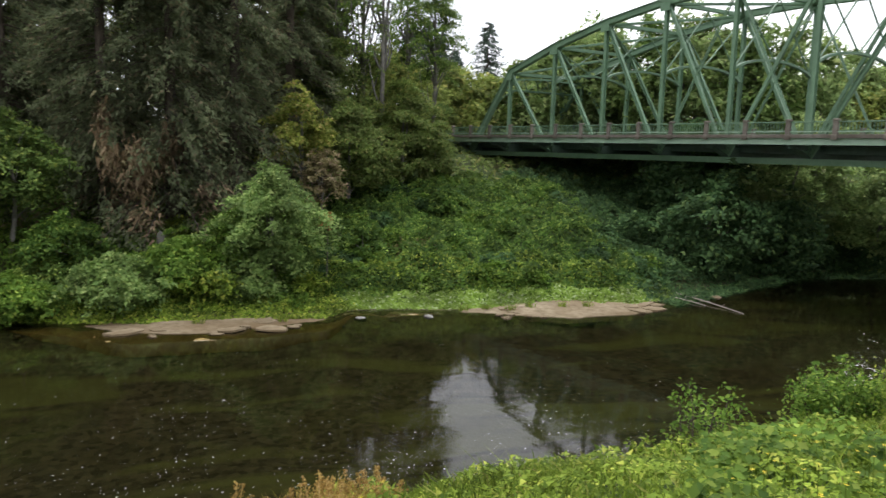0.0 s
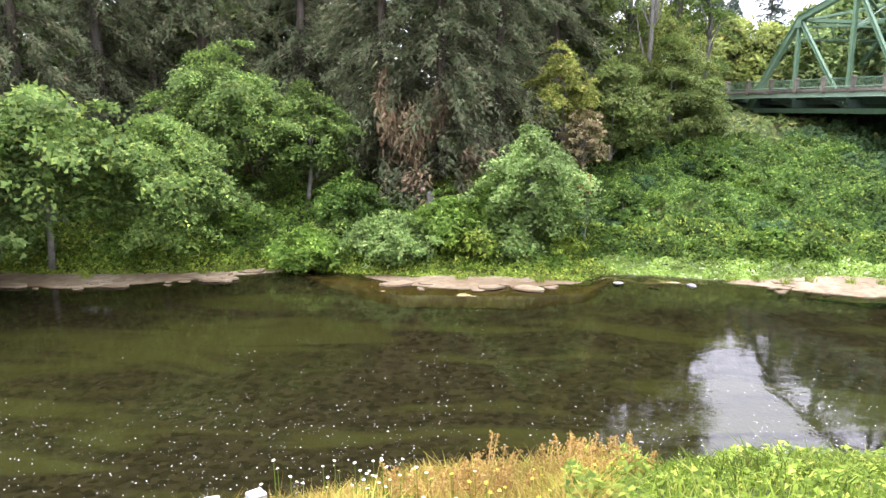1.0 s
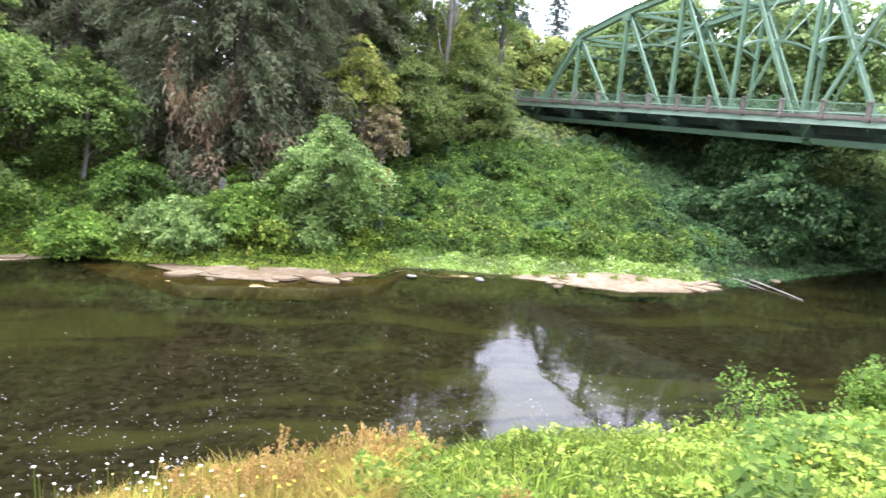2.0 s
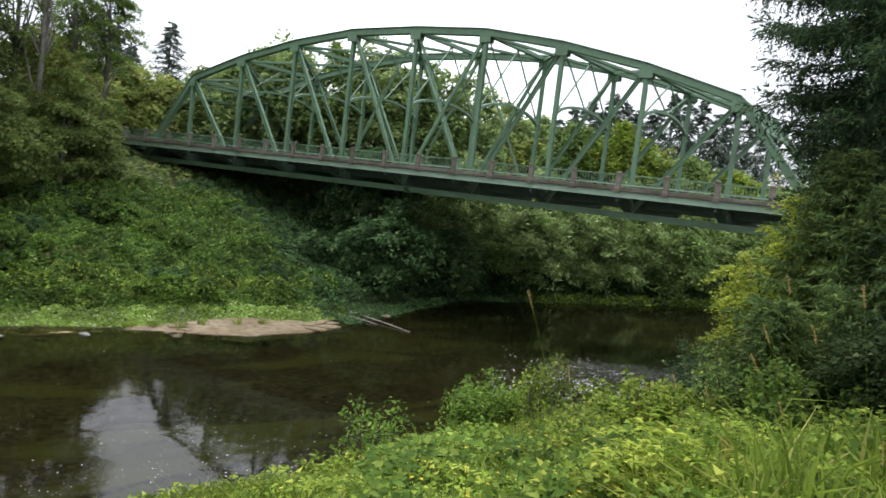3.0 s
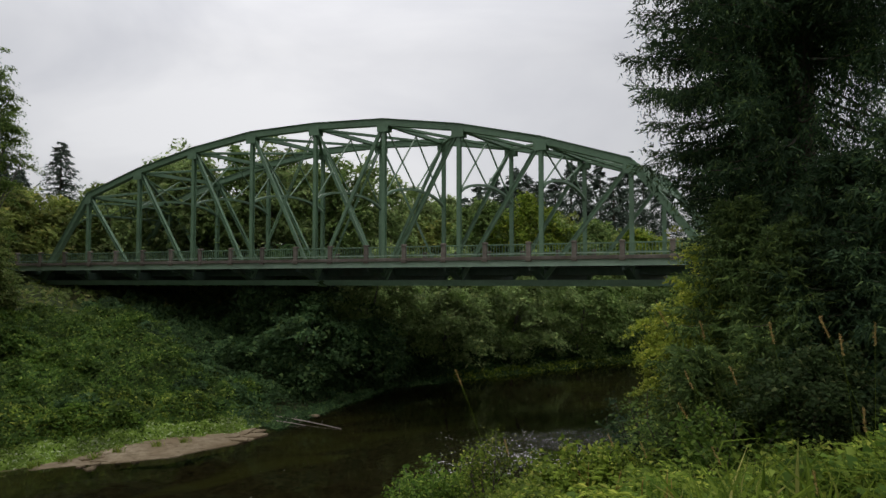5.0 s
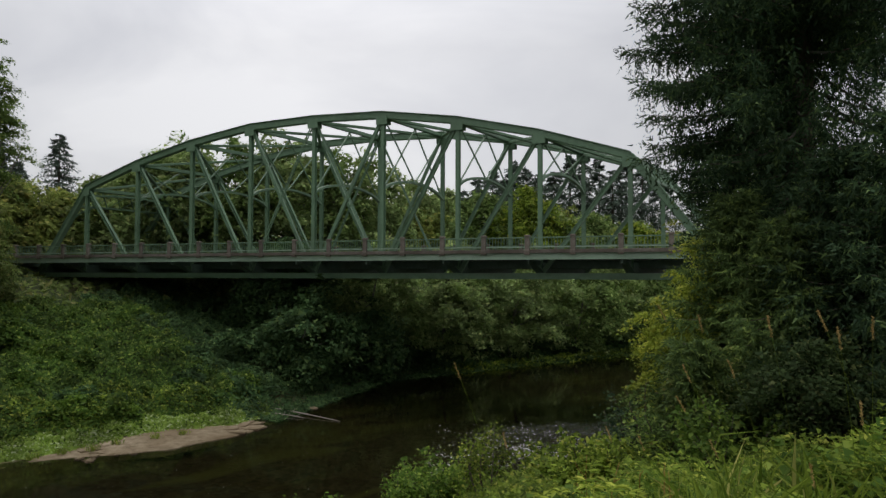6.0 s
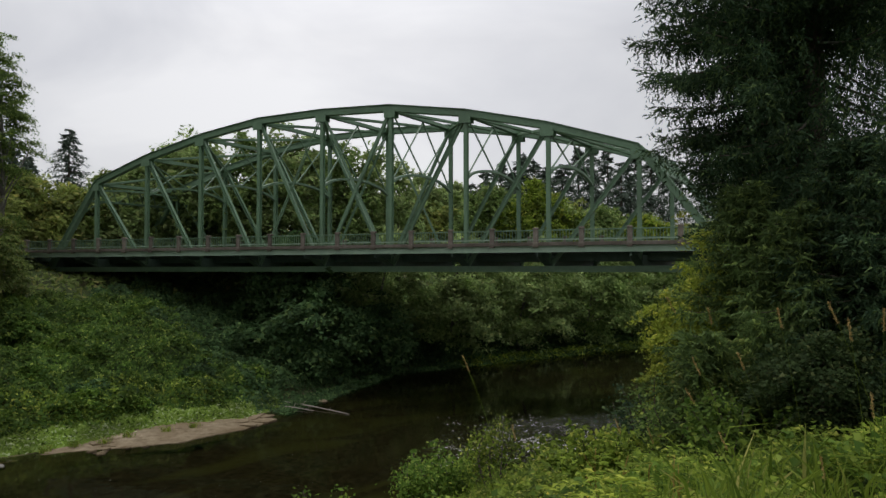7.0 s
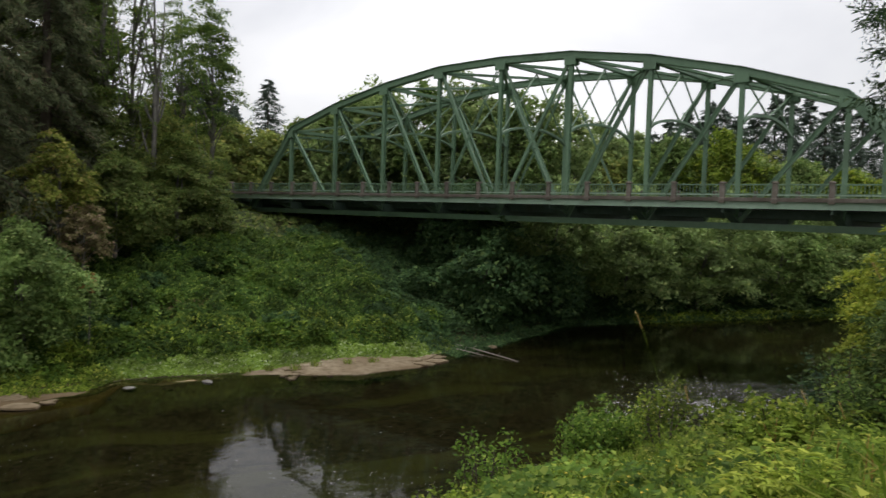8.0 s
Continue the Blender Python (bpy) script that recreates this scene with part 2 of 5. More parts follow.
def box_profile(w, h):
    c = min(w, h) * 0.08
    return [(-w / 2 + c, -h / 2), (w / 2 - c, -h / 2), (w / 2, -h / 2 + c), (w / 2, h / 2 - c), (w / 2 - c, h / 2), (-w / 2 + c, h / 2), (-w / 2, h / 2 - c), (-w / 2, -h / 2 + c)]


def h_profile(w, h, t=0.03):
    """An H section: flanges of height h at both sides, the web between."""
    a, b = w / 2, h / 2
    return [(-a, -b), (-a + t, -b), (-a + t, -t / 2), (a - t, -t / 2), (a - t, -b), (a, -b), (a, b), (a - t, b), (a - t, t / 2), (-a + t, t / 2), (-a + t, b), (-a, b)]


def tube(bm, pts, radii, sides=7):
    """A tapered, bent stem along pts."""
    rings = []
    for i, p in enumerate(pts):
        p = Vector(p)
        f = (Vector(pts[min(i + 1, len(pts) - 1)]) - Vector(pts[max(i - 1, 0)])).normalized()
        s = f.cross(Vector((0.31, 0.95, 0.05))).normalized()
        u = f.cross(s)
        rings.append([bm.verts.new(p + (s * math.cos(a) + u * math.sin(a)) * radii[i]) for a in [math.tau * k / sides for k in range(sides)]])
    for a, b in zip(rings, rings[1:]):
        for k in range(sides):
            bm.faces.new((a[k], a[(k + 1) % sides], b[(k + 1) % sides], b[k]))
    bm.faces.new(rings[0][::-1])
    bm.faces.new(rings[-1])


def unit(a):
    return a / np.maximum(np.linalg.norm(a, axis=-1, keepdims=True), 1e-9)


def leaves(name, pos, nrm, size, mat, wide=0.5, axis=None, fold=0.12, simple=False):
    """Leaf blades at pos, facing nrm; one island each: folded, or simple three-cornered ones for far foliage."""
    pos, nrm = np.asarray(pos, float), unit(np.asarray(nrm, float))
    n = len(pos)
    size = np.broadcast_to(np.asarray(size, float), (n,))[:, None]
    if axis is None:
        axis = rng.normal(size=(n, 3)) + np.array([0, 0, -0.5])
    ax = unit(axis - (axis * nrm).sum(1, keepdims=True) * nrm)
    sd = np.cross(nrm, ax)
    if simple:
        v = np.stack([pos - sd * size * wide * 0.5, pos + sd * size * wide * 0.5, pos + ax * size], 1).reshape(-1, 3)
        return raw_mesh(name, v, np.arange(3 * n).reshape(-1, 3), mat)
    v = np.stack([pos, pos + ax * size * 0.45 + sd * size * wide * 0.5 + nrm * size * fold, pos + ax * size, pos + ax * size * 0.45 - sd * size * wide * 0.5 + nrm * size * fold], 1).reshape(-1, 3)
    i = np.arange(n)[:, None] * 4
    f = np.concatenate([i + [0, 1, 2], i + [0, 2, 3]], 1).reshape(-1, 3)
    return raw_mesh(name, v, f, mat)


def blades(name, root, direction, height, width, mat, droop=0.35):
    """Bent grass blades: root points, leaning direction, height and width of each."""
    n = len(root)
    h, w = np.broadcast_to(height, (n,))[:, None], np.broadcast_to(width, (n,))[:, None]
    lean = direction.copy()
    lean[:, 2] = 0
    side = unit(np.cross(direction, rng.normal(size=(n, 3))))
    up = np.array([0, 0, 1.0])
    mid = root + (up * 0.62 + lean * 0.25) * h
    tip = root + (up * (1.0 - droop * 0.4) + lean * (0.45 + droop)) * h
    v = np.stack([root - side * w * 0.4, root + side * w * 0.4, mid + side * w * 0.5, mid - side * w * 0.5, tip], 1).reshape(-1, 3)
    i = np.arange(n)[:, None] * 5
    f = np.concatenate([i + [0, 1, 2], i + [0, 2, 3], i + [3, 2, 4]], 1).reshape(-1, 3)
    return raw_mesh(name, v, f, mat)


# ---- the lie of the land: the river runs along ALONG, the far bank lies towards ACROSS ----
ALONG, ACROSS = np.array([0.690, 0.724]), np.array([-0.724, 0.690])
FAR_U = [-400, -80, -22, -18, -12, -9.7, -4.2, 4.2, 5.6, 11, 17.6, 21, 26.5, 38, 46, 60, 69, 85, 110, 150, 220, 500]
FAR_V = [60, 34, 31.3, 31.6, 33.4, 34.1, 32.7, 32.6, 34.2, 33.4, 33.6, 32.8, 35.6, 40.7, 39.4, 37.4, 35.4, 31, 18, -10, -70, -330]
NEAR_U = [-400, -80, -30, -6, -2.6, -1, 3, 10, 25, 41, 60, 80, 110, 150, 220, 500]
NEAR_V = [30, 6, 6.5, 7.2, 9.6, 10.8, 11.5, 12.0, 15, 19, 19, 12, -4, -34, -95, -360]


def wob(x, y, s, seed=0.0):
    """Soft unevenness between -1 and 1."""
    x, y = x / s + seed * 1.7, y / s - seed * 2.3
    return (np.sin(1.9 * x + 1.3 * np.sin(1.1 * y + seed)) + np.sin(2.3 * y + 1.1 * np.sin(1.7 * x - seed)) + 0.6 * np.sin(4.1 * x + 3.3 * y + seed)) / 2.6


def to_uv(x, y):
    return x * ALONG[0] + y * ALONG[1], x * ACROSS[0] + y * ACROSS[1]


def to_xy(u, v):
    return u * ALONG[0] + v * ACROSS[0], u * ALONG[1] + v * ACROSS[1]


def land(x, y):
    """The ground's height; the water stands at 0."""
    x, y = np.asarray(x, float), np.asarray(y, float)
    u, v = to_uv(x, y)
    far = v - np.interp(u, FAR_U, FAR_V)
    near = np.interp(u, NEAR_U, NEAR_V) - v
    zf = np.interp(far, [0, 1.9, 3.2, 8, 15, 22, 32, 40, 90, 300], [-0.06, 0.02, 0.36, 1.7, 3.9, 5.6, 7.6, 8.7, 9.5, 14])
    zf = zf + np.clip(far - 2, 0, 6) / 6 * (0.35 * wob(x, y, 3.1) + 0.15 * wob(x, y, 1.1, 2))
    zn = np.interp(near, [0, 1.0, 4.6, 6, 8, 11, 16, 30, 300], [-0.1, 0.8, 4.5, 5.1, 5.7, 6.35, 6.5, 6.9, 10])
    zn = zn + np.clip(near - 1, 0, 3) / 3 * (0.10 * wob(x, y, 1.6, 1) + 0.05 * wob(x, y, 0.6, 3))
    zn = zn + np.interp(u, [14, 38], [0, 1.9]) * np.clip((near - 4) / 8, 0, 1)
    inside = np.minimum(-far, -near)
    bed = -0.05 - 0.55 * (1 - np.exp(-np.clip(inside, 0, None) / 2.5)) - np.interp(inside, [0, 4, 11], [0, 0.3, 0.75]) - 0.10 * wob(x, y, 2.7, 5)
    return np.where(far > 0, zf, np.where(near > 0, zn, bed))


def on_land(x, y, lift=0.0):
    return Vector((x, y, float(land(x, y)) + lift))


def polar(az, dist):
    """The place at an azimuth (degrees, clockwise from straight ahead) and distance from where the camera stands."""
    a = radians(az)
    return dist * math.sin(a), dist * math.cos(a)


def spread(lo, hi, mid0, mid1, step):
    inner = np.arange(mid0, mid1, step)
    left = mid0 - np.geomspace(step, mid0 - lo, 26)[::-1]
    right = mid1 + np.geomspace(step * 0.5, hi - mid1, 26)
    return np.concatenate([left, inner, right])


def build_ground():
    us, vs = spread(-900, 1100, -34, 84, 0.8), spread(-900, 1100, -6, 70, 0.6)
    U, V = np.meshgrid(us, vs)
    X, Y = to_xy(U, V)
    Z = land(X, Y)
    a, b = U.shape
    idx = np.arange(a * b).reshape(a, b)
    f = np.stack([idx[:-1, :-1], idx[:-1, 1:], idx[1:, 1:], idx[1:, :-1]], -1).reshape(-1, 4)
    m = ground_material()
    me = raw_mesh("ground", np.stack([X, Y, Z], -1).reshape(-1, 3), f, m)
    me.polygons.foreach_set("use_smooth", [True] * len(me.polygons))
    tagged(new("ground", me), "earth banks and stony brown river bed", "ground", kind="structure")


def ground_material():
    """Soil above the water, stones, silt and drifts of green weed on the bed below it."""
    m = SOIL.copy()
    m.name = "banks_and_bed"
    n, l = m.node_tree.nodes, m.node_tree.links
    bsdf = n["Principled BSDF"]
    soil = bsdf.inputs["Base Color"].links[0].from_socket
    geo = n.new("ShaderNodeNewGeometry")
    sep = n.new("ShaderNodeSeparateXYZ")
    l.new(geo.outputs["Position"], sep.inputs[0])
    below = n.new("ShaderNodeMapRange")
    below.inputs["From Min"].default_value, below.inputs["From Max"].default_value = 0.22, 0.08
    l.new(sep.outputs["Z"], below.inputs["Value"])
    turn = n.new("ShaderNodeMapping")
    turn.inputs["Rotation"].default_value = (0, 0, -math.atan2(ALONG[1], ALONG[0]))
    l.new(geo.outputs["Position"], turn.inputs["Vector"])
    flat = n.new("ShaderNodeMapping")
    flat.inputs["Scale"].default_value = (0.07, 0.30, 0.2)
    l.new(turn.outputs["Vector"], flat.inputs["Vector"])
    weed = n.new("ShaderNodeTexNoise")
    weed.inputs["Scale"].default_value, weed.inputs["Detail"].default_value, weed.inputs["Distortion"].default_value = 1.6, 3.0, 0.6
    l.new(flat.outputs["Vector"], weed.inputs["Vector"])
    wr = n.new("ShaderNodeValToRGB")
    wr.color_ramp.elements[0].position, wr.color_ramp.elements[0].color = 0.50, (0, 0, 0, 1)
    wr.color_ramp.elements[1].position, wr.color_ramp.elements[1].color = 0.60, (1, 1, 1, 1)
    l.new(weed.outputs["Fac"], wr.inputs["Fac"])
    peb = n.new("ShaderNodeTexVoronoi")
    peb.inputs["Scale"].default_value = 4.5
    l.new(geo.outputs["Position"], peb.inputs["Vector"])
    pr = n.new("ShaderNodeValToRGB")
    pr.color_ramp.elements[0].color, pr.color_ramp.elements[1].color = (0.04, 0.034, 0.021, 1), (0.15, 0.122, 0.075, 1)
    l.new(peb.outputs["Color"], pr.inputs["Fac"])
    mixw = n.new("ShaderNodeMix")
    mixw.data_type = "RGBA"
    l.new(wr.outputs["Color"], mixw.inputs["Factor"])
    l.new(pr.outputs["Color"], mixw.inputs["A"])
    mixw.inputs["B"].default_value = (0.16, 0.155, 0.062, 1)
    mixa = n.new("ShaderNodeMix")
    mixa.data_type = "RGBA"
    l.new(below.outputs["Result"], mixa.inputs["Factor"])
    l.new(soil, mixa.inputs["A"])
    l.new(mixw.outputs["Result"], mixa.inputs["B"])
    l.new(mixa.outputs["Result"], bsdf.inputs["Base Color"])
    return m


def water_material():
    """Clear brown river water: a mirror by Fresnel over a dark tint, with small ripples and a riffle downstream."""
    m = bpy.data.materials.new("river_water")
    m.use_nodes = True
    n, l = m.node_tree.nodes, m.node_tree.links
    n.remove(n["Principled BSDF"])
    out = n["Material Output"]
    co = n.new("ShaderNodeTexCoord")
    turn = n.new("ShaderNodeMapping")
    turn.inputs["Rotation"].default_value = (0, 0, -math.atan2(ALONG[1], ALONG[0]))
    l.new(co.outputs["Object"], turn.inputs["Vector"])
    small = n.new("ShaderNodeTexNoise")
    small.inputs["Scale"].default_value, small.inputs["Detail"].default_value = 2.4, 4.0
    l.new(turn.outputs["Vector"], small.inputs["Vector"])
    broad = n.new("ShaderNodeTexNoise")
    broad.inputs["Scale"].default_value, broad.inputs["Detail"].default_value = 0.35, 2.0
    l.new(turn.outputs["Vector"], broad.inputs["Vector"])
    # the riffle: choppy water around one spot downstream
    dist = n.new("ShaderNodeVectorMath")
    dist.operation = "DISTANCE"
    squash = n.new("ShaderNodeMapping")
    squash.inputs["Scale"].default_value = (0.55, 1, 1)
    l.new(turn.outputs["Vector"], squash.inputs["Vector"])
    l.new(squash.outputs["Vector"], dist.inputs[0])
    dist.inputs[1].default_value = (RIFFLE_U * 0.55, RIFFLE_V, 0)
    rif = n.new("ShaderNodeMapRange")
    rif.inputs["From Min"].default_value, rif.inputs["From Max"].default_value = 5.0, 0.0
    l.new(dist.outputs["Value"], rif.inputs["Value"])
    chop = n.new("ShaderNodeTexNoise")
    chop.inputs["Scale"].default_value, chop.inputs["Detail"].default_value = 3.2, 2.0
    l.new(turn.outputs["Vector"], chop.inputs["Vector"])
    mul = n.new("ShaderNodeMath")
    mul.operation = "MULTIPLY"
    l.new(chop.outputs["Fac"], mul.inputs[0])
    ragged = n.new("ShaderNodeMath")
    ragged.operation = "MULTIPLY"
    l.new(rif.outputs["Result"], ragged.inputs[0])
    l.new(broad.outputs["Fac"], ragged.inputs[1])
    l.new(ragged.outputs["Value"], mul.inputs[1])
    b1 = n.new("ShaderNodeBump")
    b1.inputs["Strength"].default_value, b1.inputs["Distance"].default_value = 0.10, 0.035
    l.new(small.outputs["Fac"], b1.inputs["Height"])
    b2 = n.new("ShaderNodeBump")
    b2.inputs["Strength"].default_value, b2.inputs["Distance"].default_value = 0.15, 0.10
    l.new(broad.outputs["Fac"], b2.inputs["Height"])
    l.new(b1.outputs["Normal"], b2.inputs["Normal"])
    b3 = n.new("ShaderNodeBump")
    b3.inputs["Strength"].default_value, b3.inputs["Distance"].default_value = 1.0, 0.45
    l.new(mul.outputs["Value"], b3.inputs["Height"])
    l.new(b2.outputs["Normal"], b3.inputs["Normal"])
    gl = n.new("ShaderNodeBsdfGlossy")
    gl.inputs["Roughness"].default_value = 0.03
    l.new(b3.outputs["Normal"], gl.inputs["Normal"])
    tr = n.new("ShaderNodeBsdfTransparent")
    tr.inputs["Color"].default_value = (0.365, 0.375, 0.29, 1)
    fr = n.new("ShaderNodeFresnel")
    fr.inputs["IOR"].default_value = 1.33
    l.new(b3.outputs["Normal"], fr.inputs["Normal"])
    mx = n.new("ShaderNodeMixShader")
    l.new(fr.outputs[0], mx.inputs["Fac"])
    l.new(tr.outputs[0], mx.inputs[1])
    l.new(gl.outputs[0], mx.inputs[2])
    l.new(mx.outputs[0], out.inputs["Surface"])
    return m


RIFFLE_U, RIFFLE_V = 28.0, 20.0
build_ground()
bm = bmesh.new()
corner = [[bm.verts.new((*to_xy(u, v), 0.0)) for u in np.linspace(-120, 160, 15)] for v in (-60, 0, 20, 45)]
for r0, r1 in zip(corner, corner[1:]):
    for k in range(14):
        bm.faces.new((r0[k], r0[k + 1], r1[k + 1], r1[k]))
tagged(new("water", from_bm("water", bm, water_material())), "dark clear river water with brown and green bed", "water", kind="structure")

# ---- the bridge: a green steel through truss of ten panels with walkways outside ----
START, TH = Vector((-33.70, 62.91, 0)), radians(-23.65)
ALONG_B = Vector((math.cos(TH), math.sin(TH), 0))
OVER_B = Vector((-math.sin(TH), math.cos(TH), 0))
PANEL, WIDTH, SKEW = 5.5, 8.1, 0.98
LOW, TOPS = EYE - 0.28, [EYE + h for h in (0.12, 7.15, 8.88, 10.14, 10.94, 11.10, 10.94, 10.14, 8.88, 7.15, 0.12)]
ARCH = EYE + 5.9


def bp(s, o, z):
    """A point of the bridge: metres along, across (0 the upstream truss) and height."""
    return START + ALONG_B * (s + SKEW * o / WIDTH) + OVER_B * o + Vector((0, 0, z))


def below_deck(x, y):
    """True below the bridge and its approach, and on the cleared strip of bank beside its upstream edge."""
    dx, dy = np.asarray(x) - START.x, np.asarray(y) - START.y
    s_, o_ = dx * ALONG_B.x + dy * ALONG_B.y, dx * OVER_B.x + dy * OVER_B.y
    return (s_ > -16) & (s_ < 71) & (o_ > np.where(s_ > -1.0, -13.0, -3.0)) & (o_ < WIDTH + 3.0)


def member(name, p0, p1, profile, mat, parent, label="", up=(0, 0, 1)):
    bm = bmesh.new()
    extrude_between(bm, p0, p1, profile, up)
    return part(name, from_bm(name, bm, mat), parent, label)


bridge = thing("truss_bridge", bp(27.5, 4, 0), "green painted steel truss bridge with concrete railing over the river", "bridge")


def build_truss(o, label):
    bm = bmesh.new()
    extrude_between(bm, bp(-0.4, o, LOW + 0.22), bp(55.4, o, LOW + 0.22), h_profile(0.44, 0.38, 0.05), (0, 0, 1))
    extrude_between(bm, bp(-0.4, o - 0.22, LOW + 0.22), bp(55.4, o - 0.22, LOW + 0.22), box_profile(0.04, 0.38))
    truss = part("truss", from_bm("bottom_chord", bm, GREEN_PAINT), bridge, label)
    u = [bp(PANEL * k, o, TOPS[k] - 0.05) for k in range(11)]
    lo = [bp(PANEL * k, o, LOW + 0.25) for k in range(11)]
    u[0], u[10] = lo[0], lo[10]
    for k in range(10):
        bm = bmesh.new()
        extrude_between(bm, u[k], u[k + 1], box_profile(0.42, 0.46))
        d = Vector((0, 0, 0.25))
        extrude_between(bm, u[k] + d, u[k + 1] + d, box_profile(0.60, 0.04))
        part("end_post" if k in (0, 9) else "top_chord", from_bm("chord", bm, GREEN_PAINT), truss)
    for k in range(1, 10):
        member("vertical", lo[k], u[k], h_profile(0.30, 0.26, 0.03), GREEN_PAINT, truss, "", tuple(ALONG_B))
    # main diagonals fall towards the middle; the two middle panels have thin counters too
    for k in range(1, 9):
        a, b = (u[k], lo[k + 1]) if k < 5 else (u[k + 1], lo[k])
        main = k not in (4, 5)
        member("diagonal", a, b, h_profile(0.26, 0.24, 0.03) if main else box_profile(0.24, 0.2), GREEN_PAINT, truss, "", tuple(OVER_B))
    for a, b in ((u[5], lo[4]), (u[5], lo[6])):
        w = OVER_B * 0.11
        bm = bmesh.new()
        for sgn in (-1, 1):
            extrude_between(bm, a + w * sgn, b + w * sgn, box_profile(0.09, 0.05), tuple(OVER_B))
        part("counter_brace", from_bm("counter_brace", bm, GREEN_PAINT), truss)
    for k in range(1, 10):
        bm = bmesh.new()
        for sgn in (-1, 1):
            c = bp(PANEL * k, o + 0.235 * sgn, TOPS[k] - 0.35)
            extrude_between(bm, c - ALONG_B * 0.42, c + ALONG_B * 0.42, [(-0.012, -0.36), (0.012, -0.36), (0.012, 0.24), (-0.012, 0.24)])
        part("gusset_plate", from_bm("gusset_plate", bm, GREEN_PAINT), truss)


build_truss(0.0, "upstream green steel truss")
build_truss(WIDTH, "downstream green steel truss")

# overhead bracing: struts, crossed laterals, arched sway frames with lattice
for k in range(1, 10):
    s = PANEL * k
    member("top_strut", bp(s, 0.2, TOPS[k] - 0.12), bp(s, WIDTH - 0.2, TOPS[k] - 0.12), h_profile(0.30, 0.26, 0.03), GREEN_PAINT, bridge)
    zt, za = TOPS[k] - 0.3, ARCH + (0.5 if k in (1, 9) else 0)
    crest = min(za + 0.8, zt - 0.15)
    ar = [(i / 16, za + (crest - za) * (1 - (2 * i / 16 - 1) ** 2) ** 0.75) for i in range(17)]
    bm = bmesh.new()
    ring = []
    for t0, z0 in ar:
        c = bp(s, 0.15 + t0 * (WIDTH - 0.3), z0)
        ring.append([bm.verts.new(c + ALONG_B * a_ + Vector((0, 0, b_))) for a_, b_ in ((-0.12, -0.08), (0.12, -0.08), (0.12, 0.08), (-0.12, 0.08))])
    for r0, r1 in zip(ring, ring[1:]):
        for i in range(4):
            bm.faces.new((r0[i], r0[(i + 1) % 4], r1[(i + 1) % 4], r1[i]))
    bm.faces.new(ring[0])
    bm.faces.new(ring[-1])
    part("sway_arch", from_bm("sway_arch", bm, GREEN_PAINT), bridge, "curved portal strut above the roadway")
    if 1 < k < 9:
        bm = bmesh.new()
        q = [0.02, 0.5, 0.98]
        for t0, t1 in zip(q, q[1:]):
            zz = lambda t: za + (crest - za) * (1 - (2 * t - 1) ** 2) ** 0.75
            for a, b in (((t0, zt), (t1, zz(t1))), ((t0, zz(t0)), (t1, zt))):
                extrude_between(bm, bp(s, a[0] * WIDTH, a[1]), bp(s, b[0] * WIDTH, b[1]), box_profile(0.10, 0.08))
        part("sway_lattice", from_bm("sway_lattice", bm, GREEN_PAINT), bridge, "crossed thin steel braces")
for k in range(1, 9):
    bm = bmesh.new()
    for o0, o1 in ((0.2, WIDTH - 0.2), (WIDTH - 0.2, 0.2)):
        extrude_between(bm, bp(PANEL * k, o0, TOPS[k] - 0.2), bp(PANEL * (k + 1), o1, TOPS[k + 1] - 0.2), box_profile(0.24, 0.18))
    part("top_lateral", from_bm("top_lateral", bm, GREEN_PAINT), bridge)
# lattice portals in the plane of the sloping end posts
for s0, s1 in ((0, 1), (10, 9)):
    bm = bmesh.new()
    f = lambda t, o: bp(PANEL * (s0 + (s1 - s0) * t), o, LOW + 0.25 + (TOPS[s1] - LOW - 0.3) * t)
    for t in (0.98, 0.80):
        extrude_between(bm, f(t, 0.1), f(t, WIDTH - 0.1), box_profile(0.2, 0.16))
    n = 6
    for i in range(n):
        a, b = 0.1 + (WIDTH - 0.2) * i / n, 0.1 + (WIDTH - 0.2) * (i + 1) / n
        extrude_between(bm, f(0.98, a), f(0.80, b), box_profile(0.08, 0.06))
        extrude_between(bm, f(0.80, a), f(0.98, b), box_profile(0.08, 0.06))
    for o0, o1 in ((0.1, 1.9), (WIDTH - 0.1, WIDTH - 1.9)):
        for i in range(6):
            c = lambda j: (o0 + (o1 - o0) * (1 - math.cos(j / 6 * math.pi / 2)), 0.80 - 0.24 * (1 - math.sin(j / 6 * math.pi / 2)))
            (oa, ta), (ob_, tb) = c(i), c(i + 1)
            extrude_between(bm, f(ta, oa), f(tb, ob_), box_profile(0.16, 0.12))
    part("portal_frame", from_bm("portal_frame", bm, GREEN_PAINT), bridge, "lattice portal between the sloping end posts")

# floor: cross beams with brackets, stringers, slab, walkways
DECK = EYE + 1.30
for k in range(11):
    bm = bmesh.new()
    s = PANEL * k
    extrude_between(bm, bp(s, 0, LOW + 0.68), bp(s, WIDTH, LOW + 0.68), h_profile(0.3, 0.75, 0.04), (0, 0, 1))
    extrude_between(bm, bp(s, -1.9, LOW + 1.13), bp(s, 0, LOW + 1.03), box_profile(0.14, 0.3))
    extrude_between(bm, bp(s, WIDTH, LOW + 1.03), bp(s, WIDTH + 1.9, LOW + 1.13), box_profile(0.14, 0.3))
    extrude_between(bm, bp(s, -1.3, LOW + 1.03), bp(s, -0.1, LOW + 0.45), box_profile(0.5, 0.08))
    part("floor_beam", from_bm("floor_beam", bm, SHADED_STEEL), bridge, "steel cross beam with walkway bracket, darkened for shade")
